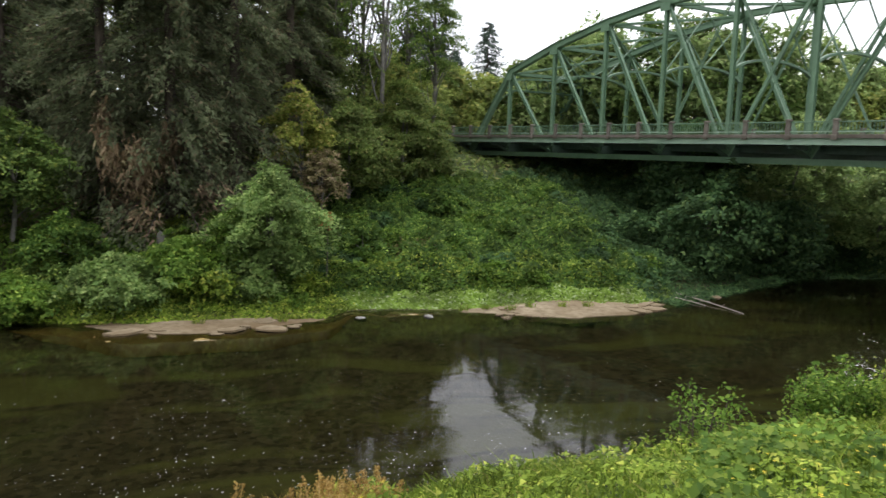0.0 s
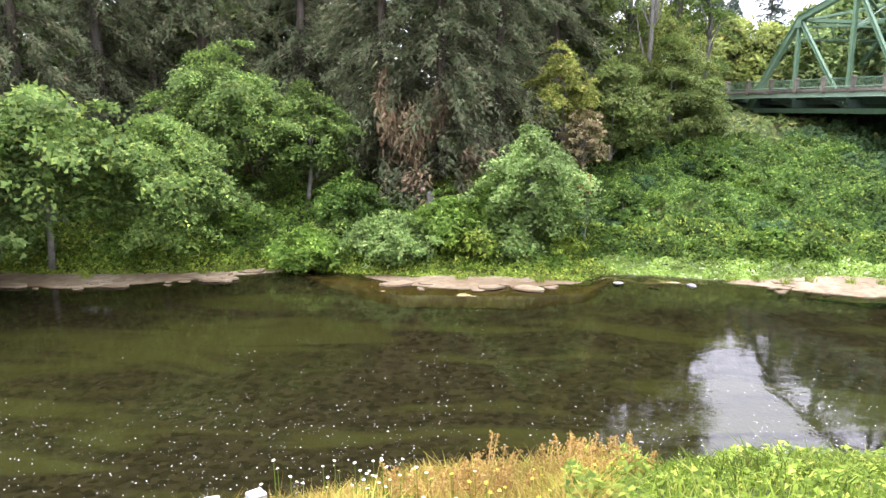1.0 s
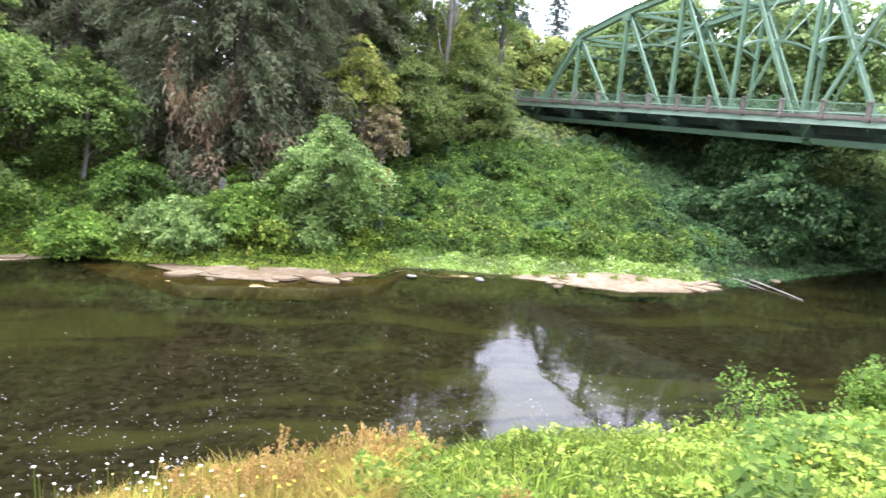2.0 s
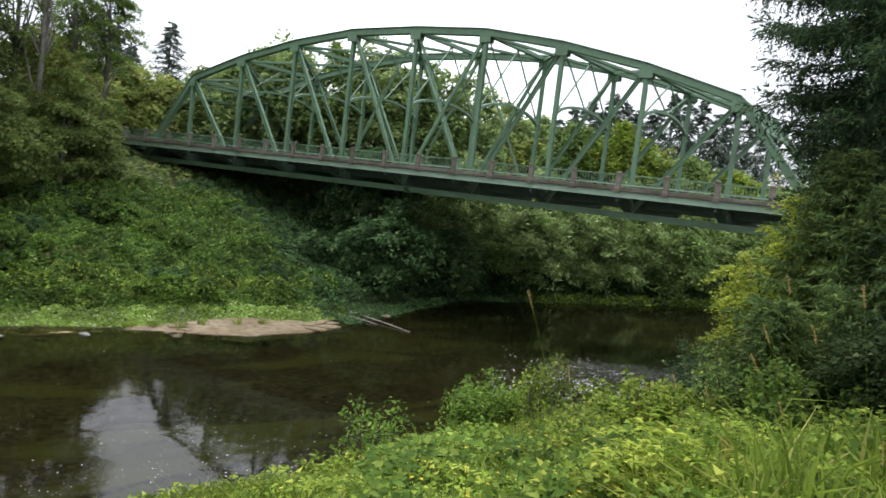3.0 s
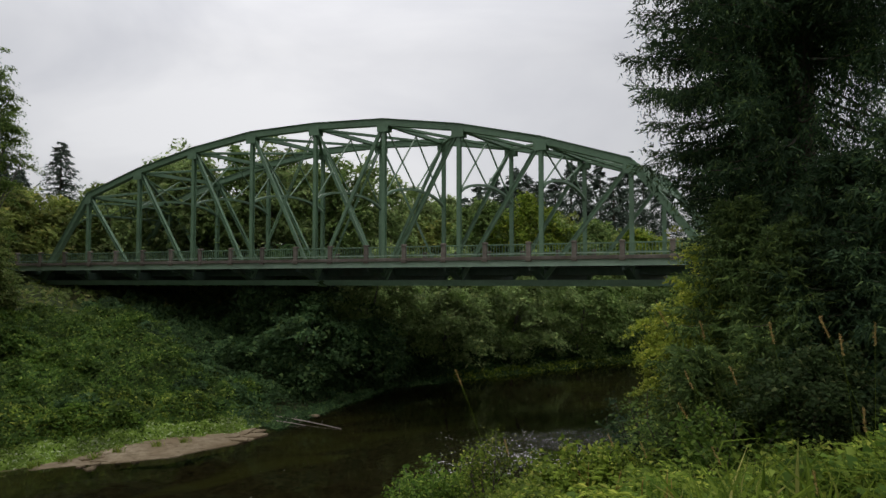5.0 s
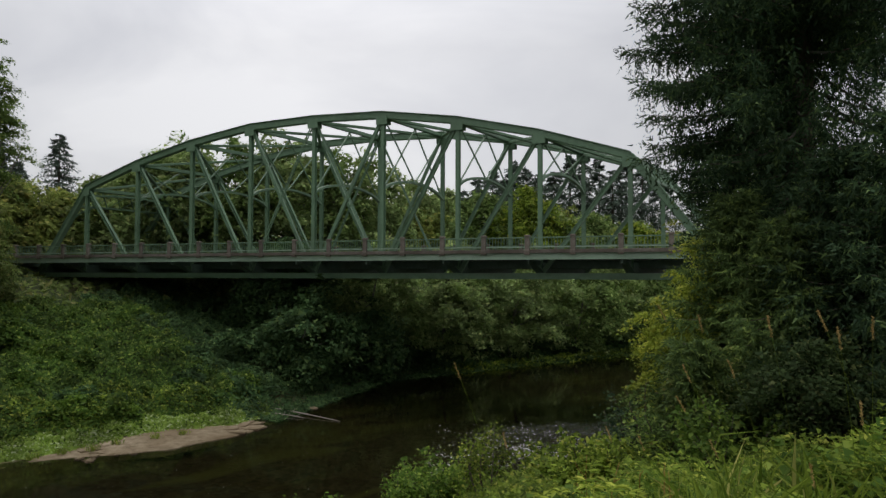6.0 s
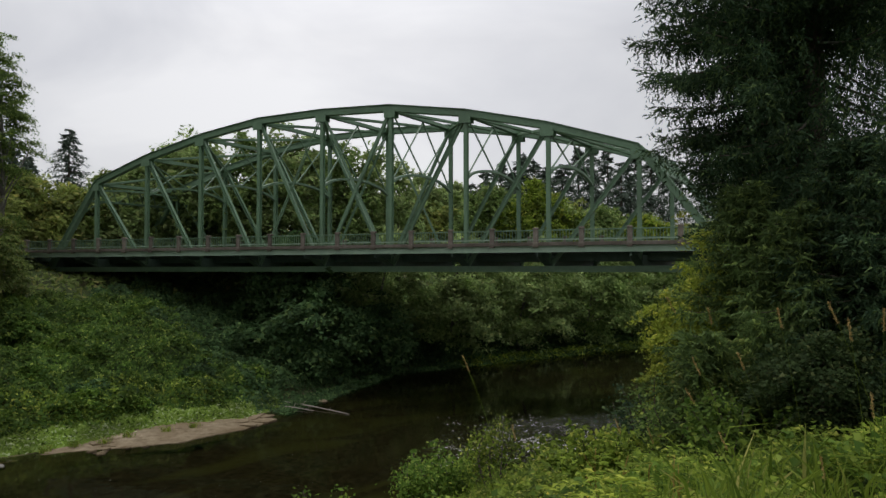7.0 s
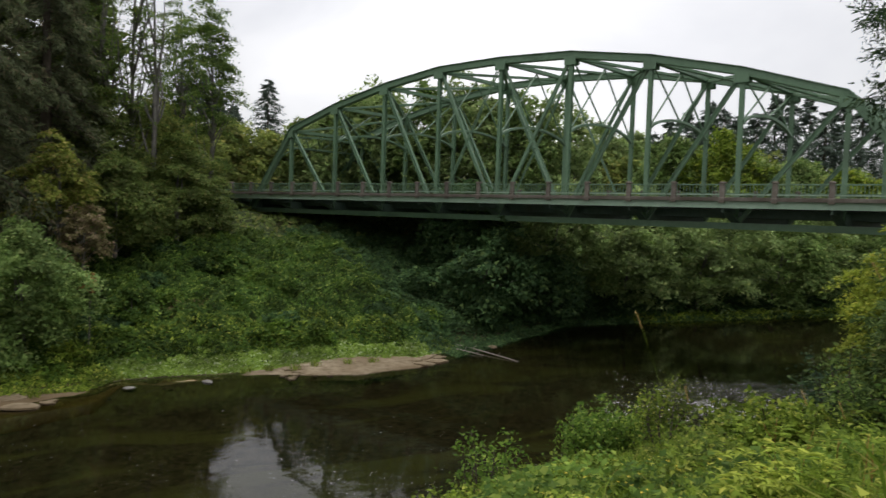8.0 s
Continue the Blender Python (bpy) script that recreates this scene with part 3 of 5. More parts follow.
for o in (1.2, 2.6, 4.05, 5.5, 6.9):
    member("stringer", bp(-0.3, o, LOW + 0.96), bp(55.3, o, LOW + 0.96), h_profile(0.16, 0.46, 0.03), SHADED_STEEL, bridge)
bm = bmesh.new()
extrude_between(bm, bp(-14, WIDTH / 2, DECK - 0.12), bp(69, WIDTH / 2, DECK - 0.12), box_profile(WIDTH - 0.7, 0.24))
part("deck_slab", from_bm("deck_slab", bm, ASPHALT), bridge, "asphalt roadway")
for o, side in ((-1.05, -1), (WIDTH + 1.05, 1)):
    bm = bmesh.new()
    extrude_between(bm, bp(-14, o, DECK - 0.10), bp(69, o, DECK - 0.10), box_profile(1.75, 0.16))
    part("walkway", from_bm("walkway", bm, CONCRETE), bridge, "concrete walkway outside the truss")
    edge = -2.0 if side < 0 else WIDTH + 2.0
    bm = bmesh.new()
    extrude_between(bm, bp(-6, edge, EYE + 1.12), bp(61, edge, EYE + 1.12), [(-0.05, -0.19), (0.05, -0.19), (0.05, -0.16), (-0.02, -0.16), (-0.02, 0.16), (0.05, 0.16), (0.05, 0.19), (-0.05, 0.19)])
    part("fascia_beam", from_bm("fascia_beam", bm, GREEN_FASCIA), bridge, "pale weathered green edge beam")
    bm = bmesh.new()
    extrude_between(bm, bp(-14, edge, EYE + 1.42), bp(69, edge, EYE + 1.42), box_profile(0.26, 0.22))
    rail = part("railing", from_bm("railing", bm, CONCRETE), bridge, "brown stained concrete railing with green bars")
    bm = bmesh.new()
    extrude_between(bm, bp(-13.75, edge, EYE + 2.24), bp(68.75, edge, EYE + 2.24), box_profile(0.09, 0.07))
    part("top_rail", from_bm("top_rail", bm, GREEN_PAINT), rail, "green steel handrail")
    bm = bmesh.new()
    h = 0.21
    foot = [(-h, -h), (h, -h), (h, h), (-h, h)]
    vz = [(EYE + 1.22, 0.16), (EYE + 1.50, 0.16), (EYE + 1.53, 0.13), (EYE + 2.28, 0.13), (EYE + 2.30, 0.155), (EYE + 2.37, 0.155), (EYE + 2.41, 0.10)]
    rings = [[bm.verts.new(ALONG_B * (x / h * w) + OVER_B * (y / h * w) + Vector((0, 0, z))) for x, y in foot] for z, w in vz]
    for r0, r1 in zip(rings, rings[1:]):
        for i in range(4):
            bm.faces.new((r0[i], r0[(i + 1) % 4], r1[(i + 1) % 4], r1[i]))
    bm.faces.new(rings[-1])
    post_mesh = from_bm("railing_post", bm, CONCRETE)
    def baluster(bm, at):
        extrude_between(bm, at + Vector((0, 0, EYE + 1.50)), at + Vector((0, 0, EYE + 2.22)), [(-0.017, -0.015), (0.017, -0.015), (0.017, 0.015), (-0.017, 0.015)], tuple(OVER_B))

    bm = bmesh.new()
    for i in range(1, 15):
        baluster(bm, ALONG_B * (2.75 * i / 15))
    panel_mesh = from_bm("baluster_row", bm, GREEN_PAINT)
    bm = bmesh.new()
    baluster(bm, Vector())
    baluster_mesh = from_bm("baluster", bm, GREEN_PAINT)
    bm = bmesh.new()
    extrude_between(bm, bp(-13.75, edge, EYE + 1.68), bp(68.75, edge, EYE + 1.68), box_profile(0.05, 0.06))
    part("bottom_rail", from_bm("bottom_rail", bm, GREEN_FASCIA), rail, "green steel lower rail")
    for i in range(-5, 26):
        ob = part("railing_post", post_mesh, rail)
        ob.matrix_basis = Matrix.Translation(bp(2.75 * i, edge, 0))
        if side < 0 and 2 <= i <= 21:
            for j in range(1, 15):
                ob = part("baluster", baluster_mesh, rail)
                ob.matrix_basis = Matrix.Translation(bp(2.75 * (i + j / 15), edge, 0))
        else:
            ob = part("baluster_row", panel_mesh, rail)
            ob.matrix_basis = Matrix.Translation(bp(2.75 * i, edge, 0))
            tagged(ob, kind="stuff")
# abutments
for s in (-1.2, 56.2):
    bm = bmesh.new()
    extrude_between(bm, bp(s, -2.2, 6.2), bp(s, WIDTH + 2.2, 6.2), box_profile(1.8, 3.3))
    part("abutment", from_bm("abutment", bm, CONCRETE), bridge, "concrete abutment in the bank")

# ---- trees, bushes and undergrowth ----
def lobes_to_leaves(lobes, cover, size):
    """Leaf places on flat sprays (cx, cy, cz, r, flat, outward azimuth) that droop away from the stem, with coarser leafage inside."""
    P, N, S = [], [], []
    for cx, cy, cz, r, flat, *out_ in lobes:
        n = max(14, int((3.6 + 4.5 * flat) * r * r * cover / (0.37 * size * size)))
        d = unit(rng.normal(size=(n, 3)))
        d[:, 2] = np.where((d[:, 2] < -0.2) & (rng.random(n) < 0.6), -d[:, 2], d[:, 2])
        inner = rng.random(n) < 0.10
        k = np.where(inner, rng.uniform(0.1, 0.6, n), 1.12 - 0.75 * rng.random(n) ** 1.2)
        ray = d * k[:, None] * r
        turn_, long_ = (out_[0] + rng.normal() * 0.35 if out_ else rng.uniform(0, math.pi)), rng.uniform(1.0, 1.6)
        ca, sa = math.cos(turn_), math.sin(turn_)
        p, q = ray[:, 0] * long_, ray[:, 1] / long_ ** 0.5
        tilt = rng.uniform(0.05, 0.5) if out_ else 0.0
        ray[:, 0], ray[:, 1] = p * ca - q * sa, p * sa + q * ca
        ray[:, 2] = ray[:, 2] * flat - tilt * p - 0.22 * (p * p + q * q) / r
        P.append(np.array([cx, cy, cz]) + ray + rng.normal(size=(n, 3)) * r * np.array([0.15, 0.15, 0.10]))
        N.append(d * np.array([0.5, 0.5, 0.3]) + np.array([ca * 0.3, sa * 0.3, 0.65]) + rng.normal(size=(n, 3)) * 0.45)
        S.append(size * rng.uniform(0.55, 1.35, n) * np.where(inner, 1.5, 1.0))
    return np.concatenate(P), np.concatenate(N), np.concatenate(S)


def bent_stem(p0, p1, bend, n=6):
    p0, p1 = Vector(p0), Vector(p1)
    off = Vector((random.uniform(-1, 1), random.uniform(-1, 1), random.uniform(-0.2, 0.5))) * bend
    return [p0.lerp(p1, t) + off * math.sin(math.pi * t) for t in [i / (n - 1) for i in range(n)]]


def broadleaf(name, x, y, height, radius, mat, label, category="tree", low=0.1, lobe_n=100, leaf=0.20, cover=0.95, bark=None, lean=(0, 0), squash=1.0, trunk_r=None, group="", open_=0.0, sink=0.15, limbs=7, stray=0.2):
    """A broadleaved tree or bush: bent trunk, limbs, a crown of many lobes of leaves with an uneven outline."""
    base = on_land(x, y)
    bark = bark or BARK
    t = thing(name, base, label, category, group)
    mid = base.z + height * (low + (1 - low) * 0.5)
    hz = height * (1 - low) * 0.5
    cx, cy = base.x + lean[0], base.y + lean[1]
    lobes = []
    for i in range(lobe_n):
        d = unit(rng.normal(size=3))
        k = rng.uniform(0.4, 1.0) ** (0.5 + open_) * rng.choice([0.9, 1.0, 1.0, 1.15])
        taper = 1 - 0.45 * max(d[2], 0)
        r = radius * rng.uniform(0.16, 0.34) * (1 - 0.4 * open_)
        if rng.random() < stray:
            k, r = k * 1.28, r * 0.6
        lobes.append((cx + d[0] * (radius - r * 0.5) * k * taper, cy + d[1] * (radius - r * 0.5) * k * taper, mid + d[2] * (hz - r * 0.4) * k, r, 0.34 * squash, math.atan2(d[1], d[0])))
    P, N, S = lobes_to_leaves(lobes, cover, leaf)
    keep = P[:, 2] > land(P[:, 0], P[:, 1]) + 0.05
    part("crown", leaves("crown", P[keep], N[keep], S[keep], mat, 0.75, simple=True), t)
    r0 = trunk_r or height * 0.013 + 0.03
    bm = bmesh.new()
    top = Vector((cx, cy, mid + hz * 0.55))
    foot = base + Vector((0, 0, -sink))
    stem = bent_stem(foot, top, height * 0.04, 8)
    tube(bm, stem, [r0 * (1.25 - 1.05 * i / 7) for i in range(8)], 8)
    part("trunk", from_bm("trunk", bm, bark, True), t)
    for c in sorted(lobes, key=lambda q: -q[3])[:limbs]:
        bm = bmesh.new()
        tt = min(0.95, max(0.12, (c[2] - foot.z) / max(top.z - foot.z, 0.1) * 0.72))
        a = stem[min(7, int(tt * 7))]
        tube(bm, bent_stem(a, Vector(c[:3]), height * 0.03, 5), [r0 * 0.42 * (1 - 0.19 * i) for i in range(5)], 5)
        part("limb", from_bm("limb", bm, bark, True), t)
    return t


def conifer(name, x, y, height, radius, mat, label, clear=0.12, whorls=34, per=7, sprays=34, leaf=0.45, droop=0.45, dead=None, dead_top=0.3, group="", ragged=0.25, bark=None, shape=0.85, base_z=None, hang_down=1.0, spray_wide=0.4):
    """A fir or spruce: straight tapered trunk, whorls of drooping branches with hanging sprays."""
    base = on_land(x, y)
    if base_z is not None:
        base.z = base_z
    t = thing(name, base, label, "tree", group)
    bm = bmesh.new()
    tube(bm, [base + Vector((0, 0, height * k - 0.3 * (k == 0))) for k in (0, 0.04, 0.3, 0.6, 0.85, 1)], [height * 0.016 * q + 0.02 for q in (1.35, 1.05, 0.8, 0.5, 0.22, 0.02)], 9)
    part("trunk", from_bm("trunk", bm, bark or BARK, True), t)
    bm = bmesh.new()
    P, N, A, S, D = [], [], [], [], []
    for i in range(whorls):
        f = (i + 0.3) / whorls
        h = clear + (1 - clear) * f
        L0 = radius * (1 - f) ** shape + 0.04 * radius
        for j in range(per):
            if rng.random() < 0.08:
                continue
            az = rng.uniform(0, math.tau)
            L = L0 * rng.uniform(1 - ragged * 1.6, 1 + ragged * 0.5)
            dx = np.array([math.cos(az), math.sin(az), 0.0])
            up = 0.30 * (f - 0.25)
            s = np.linspace(0.12, 1, sprays)
            start = np.array([base.x, base.y, base.z + height * h + rng.uniform(-0.5, 0.5) * height / whorls])
            curve = start + dx * (s * L)[:, None] + np.array([0, 0, 1.0]) * (L * (up * s - droop * s ** 1.8 + 0.12 * droop * s ** 5))[:, None]
            if L > (0.7 if leaf > 0.5 else 0.4) * radius:
                pts = [Vector(curve[k]) for k in np.linspace(0, sprays - 1, 4).astype(int)]
                tube(bm, [Vector(start)] + pts, [0.012 * L + 0.008, 0.011 * L + 0.006, 0.008 * L + 0.004, 0.005 * L + 0.003, 0.004], 3)
            side = np.cross(dx, [0, 0, 1.0])
            for sg in (-1, 1):
                k = len(s)
                q = curve + rng.normal(size=(k, 3)) * 0.05 * L0
                ax = side * sg * rng.uniform(0.35, 1.0, (k, 1)) + dx * 0.7 + np.array([0, 0, -1.0]) * rng.uniform(0.25, 1.1, (k, 1)) * (0.5 + droop) * hang_down
                P.append(q)
                A.append(ax)
                N.append(np.array([0, 0, 1.0]) + dx * 0.5 + rng.normal(size=(k, 3)) * 0.5)
                S.append(leaf * (0.55 + 0.6 * np.sin(s * 2.4)) * rng.uniform(0.6, 1.3, k))
                D.append(np.full(k, h))
    P, N, A, S, D = (np.concatenate(q) for q in (P, N, A, S, D))
    tagged(part("branchwork", from_bm("branchwork", bm, bark or BARK, True), t), kind="stuff")
    low_ = (D < dead_top) & (wob(P[:, 0], P[:, 1], 1.3, x) + wob(P[:, 2], P[:, 0], 1.7, y) > 0.6) if dead else np.zeros(len(D), bool)
    part("needles", leaves("needles", P[~low_], N[~low_], S[~low_], mat, spray_wide, A[~low_], 0.06, True), t)
    if low_.any():
        part("dead_needles", leaves("dead_needles", P[low_], N[low_], S[low_] * 1.1, dead, 0.36, A[low_], 0.06, True), t, "brown dead drooping twigs")
    return t


def scatter(u0, u1, d0, d1, n, bank="far"):
    """Random places on a bank: between u0 and u1 along it, d0 and d1 metres from the water."""
    u, d = rng.uniform(u0, u1, n), rng.uniform(d0, d1, n)
    v = np.interp(u, FAR_U, FAR_V) + d if bank == "far" else np.interp(u, NEAR_U, NEAR_V) - d
    x, y = to_xy(u, v)
    return x, y, land(x, y), u, d


def mound(name, u0, u1, d0, d1, n, size, mat, label, top=0.9, clump=1.7, category="undergrowth", seed=0.0, wide=0.7):
    """Leafy cover in billowing mounds over a stretch of the far bank."""
    x, y, z, u, d = scatter(u0, u1, d0, d1, n)
    b = 0.5 + 0.5 * wob(x, y, clump, seed) + 0.25 * wob(x, y, clump * 0.35, seed + 1)
    edge = np.clip(np.minimum(np.minimum(d - d0, d1 - d), np.minimum(u - u0, u1 - u)) / 1.2, 0.15, 1)
    hgt = np.clip(b, 0, 1.2) * top * edge
    dep = rng.random(n) ** 2
    hgt = np.where(below_deck(x, y), np.clip(np.minimum(hgt, 7.3 - z), 0.05, None), hgt)
    pos = np.stack([x, y, z + hgt * (1 - 0.55 * dep) + 0.03], 1)
    e = 0.15
    gx = (wob(x + e, y, clump, seed) - wob(x - e, y, clump, seed)) / (2 * e) * 0.5 * top
    gy = (wob(x, y + e, clump, seed) - wob(x, y - e, clump, seed)) / (2 * e) * 0.5 * top
    nrm = np.stack([-gx, -gy, np.full(n, 0.8)], 1) + rng.normal(size=(n, 3)) * 0.45 + np.array([0.25, -0.3, 0])
    ob = new(name, leaves(name, pos, nrm, size * rng.uniform(0.55, 1.4, n), mat, wide, simple=True))
    return tagged(ob, label, category, kind="stuff")


# undergrowth of the far bank
mound("bramble_cover", 2, 25.5, 3.0, 22, 84000, 0.19, IVY, "bright green bramble and ivy cover on the river bank", 1.35, 1.6, seed=1)
mound("withered_cover", 8.5, 12.5, 6.5, 10.5, 2600, 0.16, PINKISH, "patch of withered brown plants on the slope", 1.25, 1.6, seed=1)
# the darker leaf colour paints the shaded hollow by the bridge end
mound("ivy_cover", 22, 48, 1.5, 26, 60000, 0.20, SHADE_LEAF, "green ivy under and beyond the bridge, shade in its colour", 1.3, 1.9, seed=2)
mound("bramble_cover", -30, 4, 2.6, 20, 80000, 0.19, BRAMBLE, "green bramble thicket along the river bank", 1.0, 1.4, seed=3)
mound("slope_grass", 3, 22, 3.2, 7.4, 8000, 0.17, LUSH, "fresh yellow-green plants at the foot of the slope", 1.42, 1.6, seed=1)
mound("waterside_plants", 5, 25, 1.5, 4.4, 22000, 0.15, FLOWERING, "low pale flowering plants along the water's edge", 0.32, 0.8, seed=4)
mound("waterside_plants", -34, 6, 1.3, 4.2, 26000, 0.16, LUSH, "low bright green plants along the water's edge", 0.38, 0.9, seed=5)
mound("shore_grass", 23, 95, -0.3, 1.6, 14000, 0.3, SHADE_LEAF, "grass hanging over the far water's edge, in the shade-darkened leaf colour", 0.5, 1.3, "grass", 8, 0.3)
mound("ivy_cover", 46, 84, 0.8, 12, 16000, 0.32, SHADE_LEAF, "undergrowth on the bank beyond the bridge, in the shade-darkened leaf colour", 1.0, 2.2, seed=6)
mound("bank_cover", -34, 60, 20, 60, 26000, 0.42, OLIVE, "undergrowth on top of the far bank", 1.2, 2.6, seed=7)


mound("shore_grass", 44, 100, -0.4, 2.6, 9000, 0.34, LUSH, "bright tufted grass along the far water's edge", 0.8, 1.1, "grass", 3, 0.25)


def thicket(name, u0, u1, d0, d1, n, r0, r1, mats, label, leaf=0.19, cover=0.9):
    """Low shrubs crowding a stretch of the far bank, one leafy hump each."""
    x, y, z, u, d = scatter(u0, u1, d0, d1, n)
    for i in range(n):
        r = rng.uniform(r0, r1)
        if below_deck(x[i], y[i]) and z[i] + 1.6 * r > 7.4:
            continue
        mat = mats[int(rng.integers(len(mats)))]
        lobes = [(x[i], y[i], z[i] + r * 0.3, r, 0.6)]
        for j in range(9):
            a = rng.uniform(0, math.tau)
            q = r * rng.uniform(0.35, 0.6)
            lobes.append((x[i] + math.cos(a) * r * 0.75, y[i] + math.sin(a) * r * 0.75, z[i] + r * rng.uniform(0.1, 0.9), q, 0.4, a))
        P, N, S = lobes_to_leaves(lobes, cover, leaf)
        keep = P[:, 2] > land(P[:, 0], P[:, 1]) + 0.02
        me = leaves("foliage", P[keep], N[keep], S[keep], mat, 0.75, simple=True)
        t = thing(name, (x[i], y[i], z[i]), label, "shrub", name + " on the far bank")
        part("foliage", me, t)
        bm = bmesh.new()
        for j in range(3):
            tube(bm, bent_stem((x[i], y[i], z[i] - 0.1), Vector(lobes[j + 1][:3]), 0.1, 4), [0.03, 0.025, 0.018, 0.01], 5)
        part("stem", from_bm("stem", bm, BARK, True), t)


thicket("shrub", 3, 27, 4.5, 20, 72, 0.45, 1.1, (IVY, BRAMBLE, SHADE_LEAF, IVY), "low green shrub in the ivy of the bank", 0.17)
thicket("shrub", -28, 4, 3.6, 14, 50, 0.7, 1.6, (BRAMBLE, LUSH, ALDER, PALE_ALDER), "green shrub on the river bank", 0.19)
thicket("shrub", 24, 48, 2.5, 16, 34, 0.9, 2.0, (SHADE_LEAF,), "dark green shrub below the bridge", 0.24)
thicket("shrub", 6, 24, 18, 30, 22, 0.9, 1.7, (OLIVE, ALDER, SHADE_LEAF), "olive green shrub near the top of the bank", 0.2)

thicket("shrub", 18, 36, 22, 38, 30, 1.3, 2.6, (SHADE_LEAF, SHADE_LEAF, OLIVE), "green shrub below the end of the bridge", 0.26)


def bank_tree(kind, az, dist, *args, **kw):
    x, y = polar(az, dist)
    return kind(args[0], x, y, *args[1:], **kw)


# broadleaved trees and bushes on the far bank
for az, dist, h, r, mat, label, kw in (
    (-79, 40, 9.0, 5.0, ALDER, "leafy green alder arching over the river bank", dict(low=0.3, lean=(2.2, -0.6), open_=0.35)),
    (-71.5, 39.5, 6.8, 4.2, ALDER, "green alder with drooping branches above the water", dict(low=0.12, lean=(1.6, -0.5), open_=0.35)),
    (-88, 41, 10.0, 5.5, PALE_ALDER, "pale green alder on the river bank", dict(low=0.02, lean=(2, 0))),
    (-67, 44, 9.4, 4.6, ALDER, "broad green alder below the dark firs", dict(low=0.25, open_=0.4)),
    (-61, 44, 7.6, 3.6, ALDER, "green alder with layered branches beside a dark fir", dict(low=0.2, open_=0.4)),
    (-57.5, 41, 3.4, 2.2, IVY, "rounded dark green bush on the bank", dict(low=0.05)),
    (-43.2, 38, 6.2, 2.9, PALE_ALDER, "rounded grey-green alder bush on the bank", dict(low=0.05, lobe_n=120)),
    (-46.2, 38.5, 3.6, 1.5, BRAMBLE, "yellow-green bush on the bank", dict(low=0.05)),
    (-41.2, 46, 8.8, 2.2, MAPLE, "yellowing vine maple above the bank", dict(low=0.35, open_=0.3)),
    (-37.6, 50, 7.4, 3.0, OLIVE, "olive green thicket at the top of the bank", dict(low=0.08)),
    (-39.6, 45, 5.4, 1.7, PINKISH, "thin pinkish-brown and yellow shrub", dict(low=0.3, open_=0.5)),
    (-33.4, 54, 7.6, 3.2, OLIVE, "olive green bush beside the bridge end", dict(low=0.02)),
    (-31.0, 56, 6.0, 2.0, OLIVE, "brownish green bush at the end of the bridge", dict(low=0.02)),
    (-36.5, 42, 2.4, 1.5, IVY, "green shrub on the slope", dict(low=0.05)),
    (-35, 58, 10.0, 4.2, HEDGE, "olive green alder behind the bank", dict(low=0.02)),
    (-38.5, 56, 10.5, 3.6, OLIVE, "olive green alder at the foot of the firs", dict(low=0.02)),
    (-50, 37.5, 2.9, 2.2, BRAMBLE, "bright green shrub close to the water", dict(low=0.05)),
    (-54.5, 36.5, 2.6, 2.2, PALE_ALDER, "grey-green shrub close to the water", dict(low=0.05)),
    (-61, 36.8, 2.2, 2.0, BRAMBLE, "green shrub at the water's edge", dict(low=0.05)),
    (-29.8, 50, 2.0, 1.4, IVY, "dark green shrub below the bridge end", dict(low=0.05)),
):
    bank_tree(broadleaf, az, dist, "bush" if h < 7 else "tree", h, r, mat, label, "bush" if h < 7 else "tree", bark=PALE_BARK, leaf=0.26 if az < -76 else 0.175, cover=0.75, **kw)

# tall broad crowns that close the wood behind the firs
for az, dist, h, r in ((-88, 62, 24, 6.5), (-80, 63, 25, 6.5), (-72.5, 66, 25, 6.5), (-66.5, 65, 24, 6.0), (-60, 67, 25, 6.0), (-53, 66, 25, 6.0), (-46.5, 66, 24, 5.5), (-41, 68, 22, 5.0)):
    bank_tree(broadleaf, az, dist, "tree", h, r, OLIVE, "tall dull green tree deep in the wood", low=-0.03, leaf=0.75, lobe_n=130, cover=1.5, squash=1.6)

# lacy alders above the bridge end
for az, dist, h, r, thick in ((-36.4, 55, 24, 2.0, 0.30), (-35.3, 56, 23, 1.8, 0.30), (-31.4, 60, 18.5, 3.3, 0.58), (-33.4, 64, 20, 2.8, 0.42), (-38.6, 57, 22, 2.2, 0.3)):
    bank_tree(broadleaf, az, dist, "alder_tree", h, r, ALDER, "tall slender alder with a lacy open crown", low=0.28, open_=0.5, lobe_n=150, leaf=0.15, cover=thick, limbs=16, bark=PALE_BARK, trunk_r=0.2)

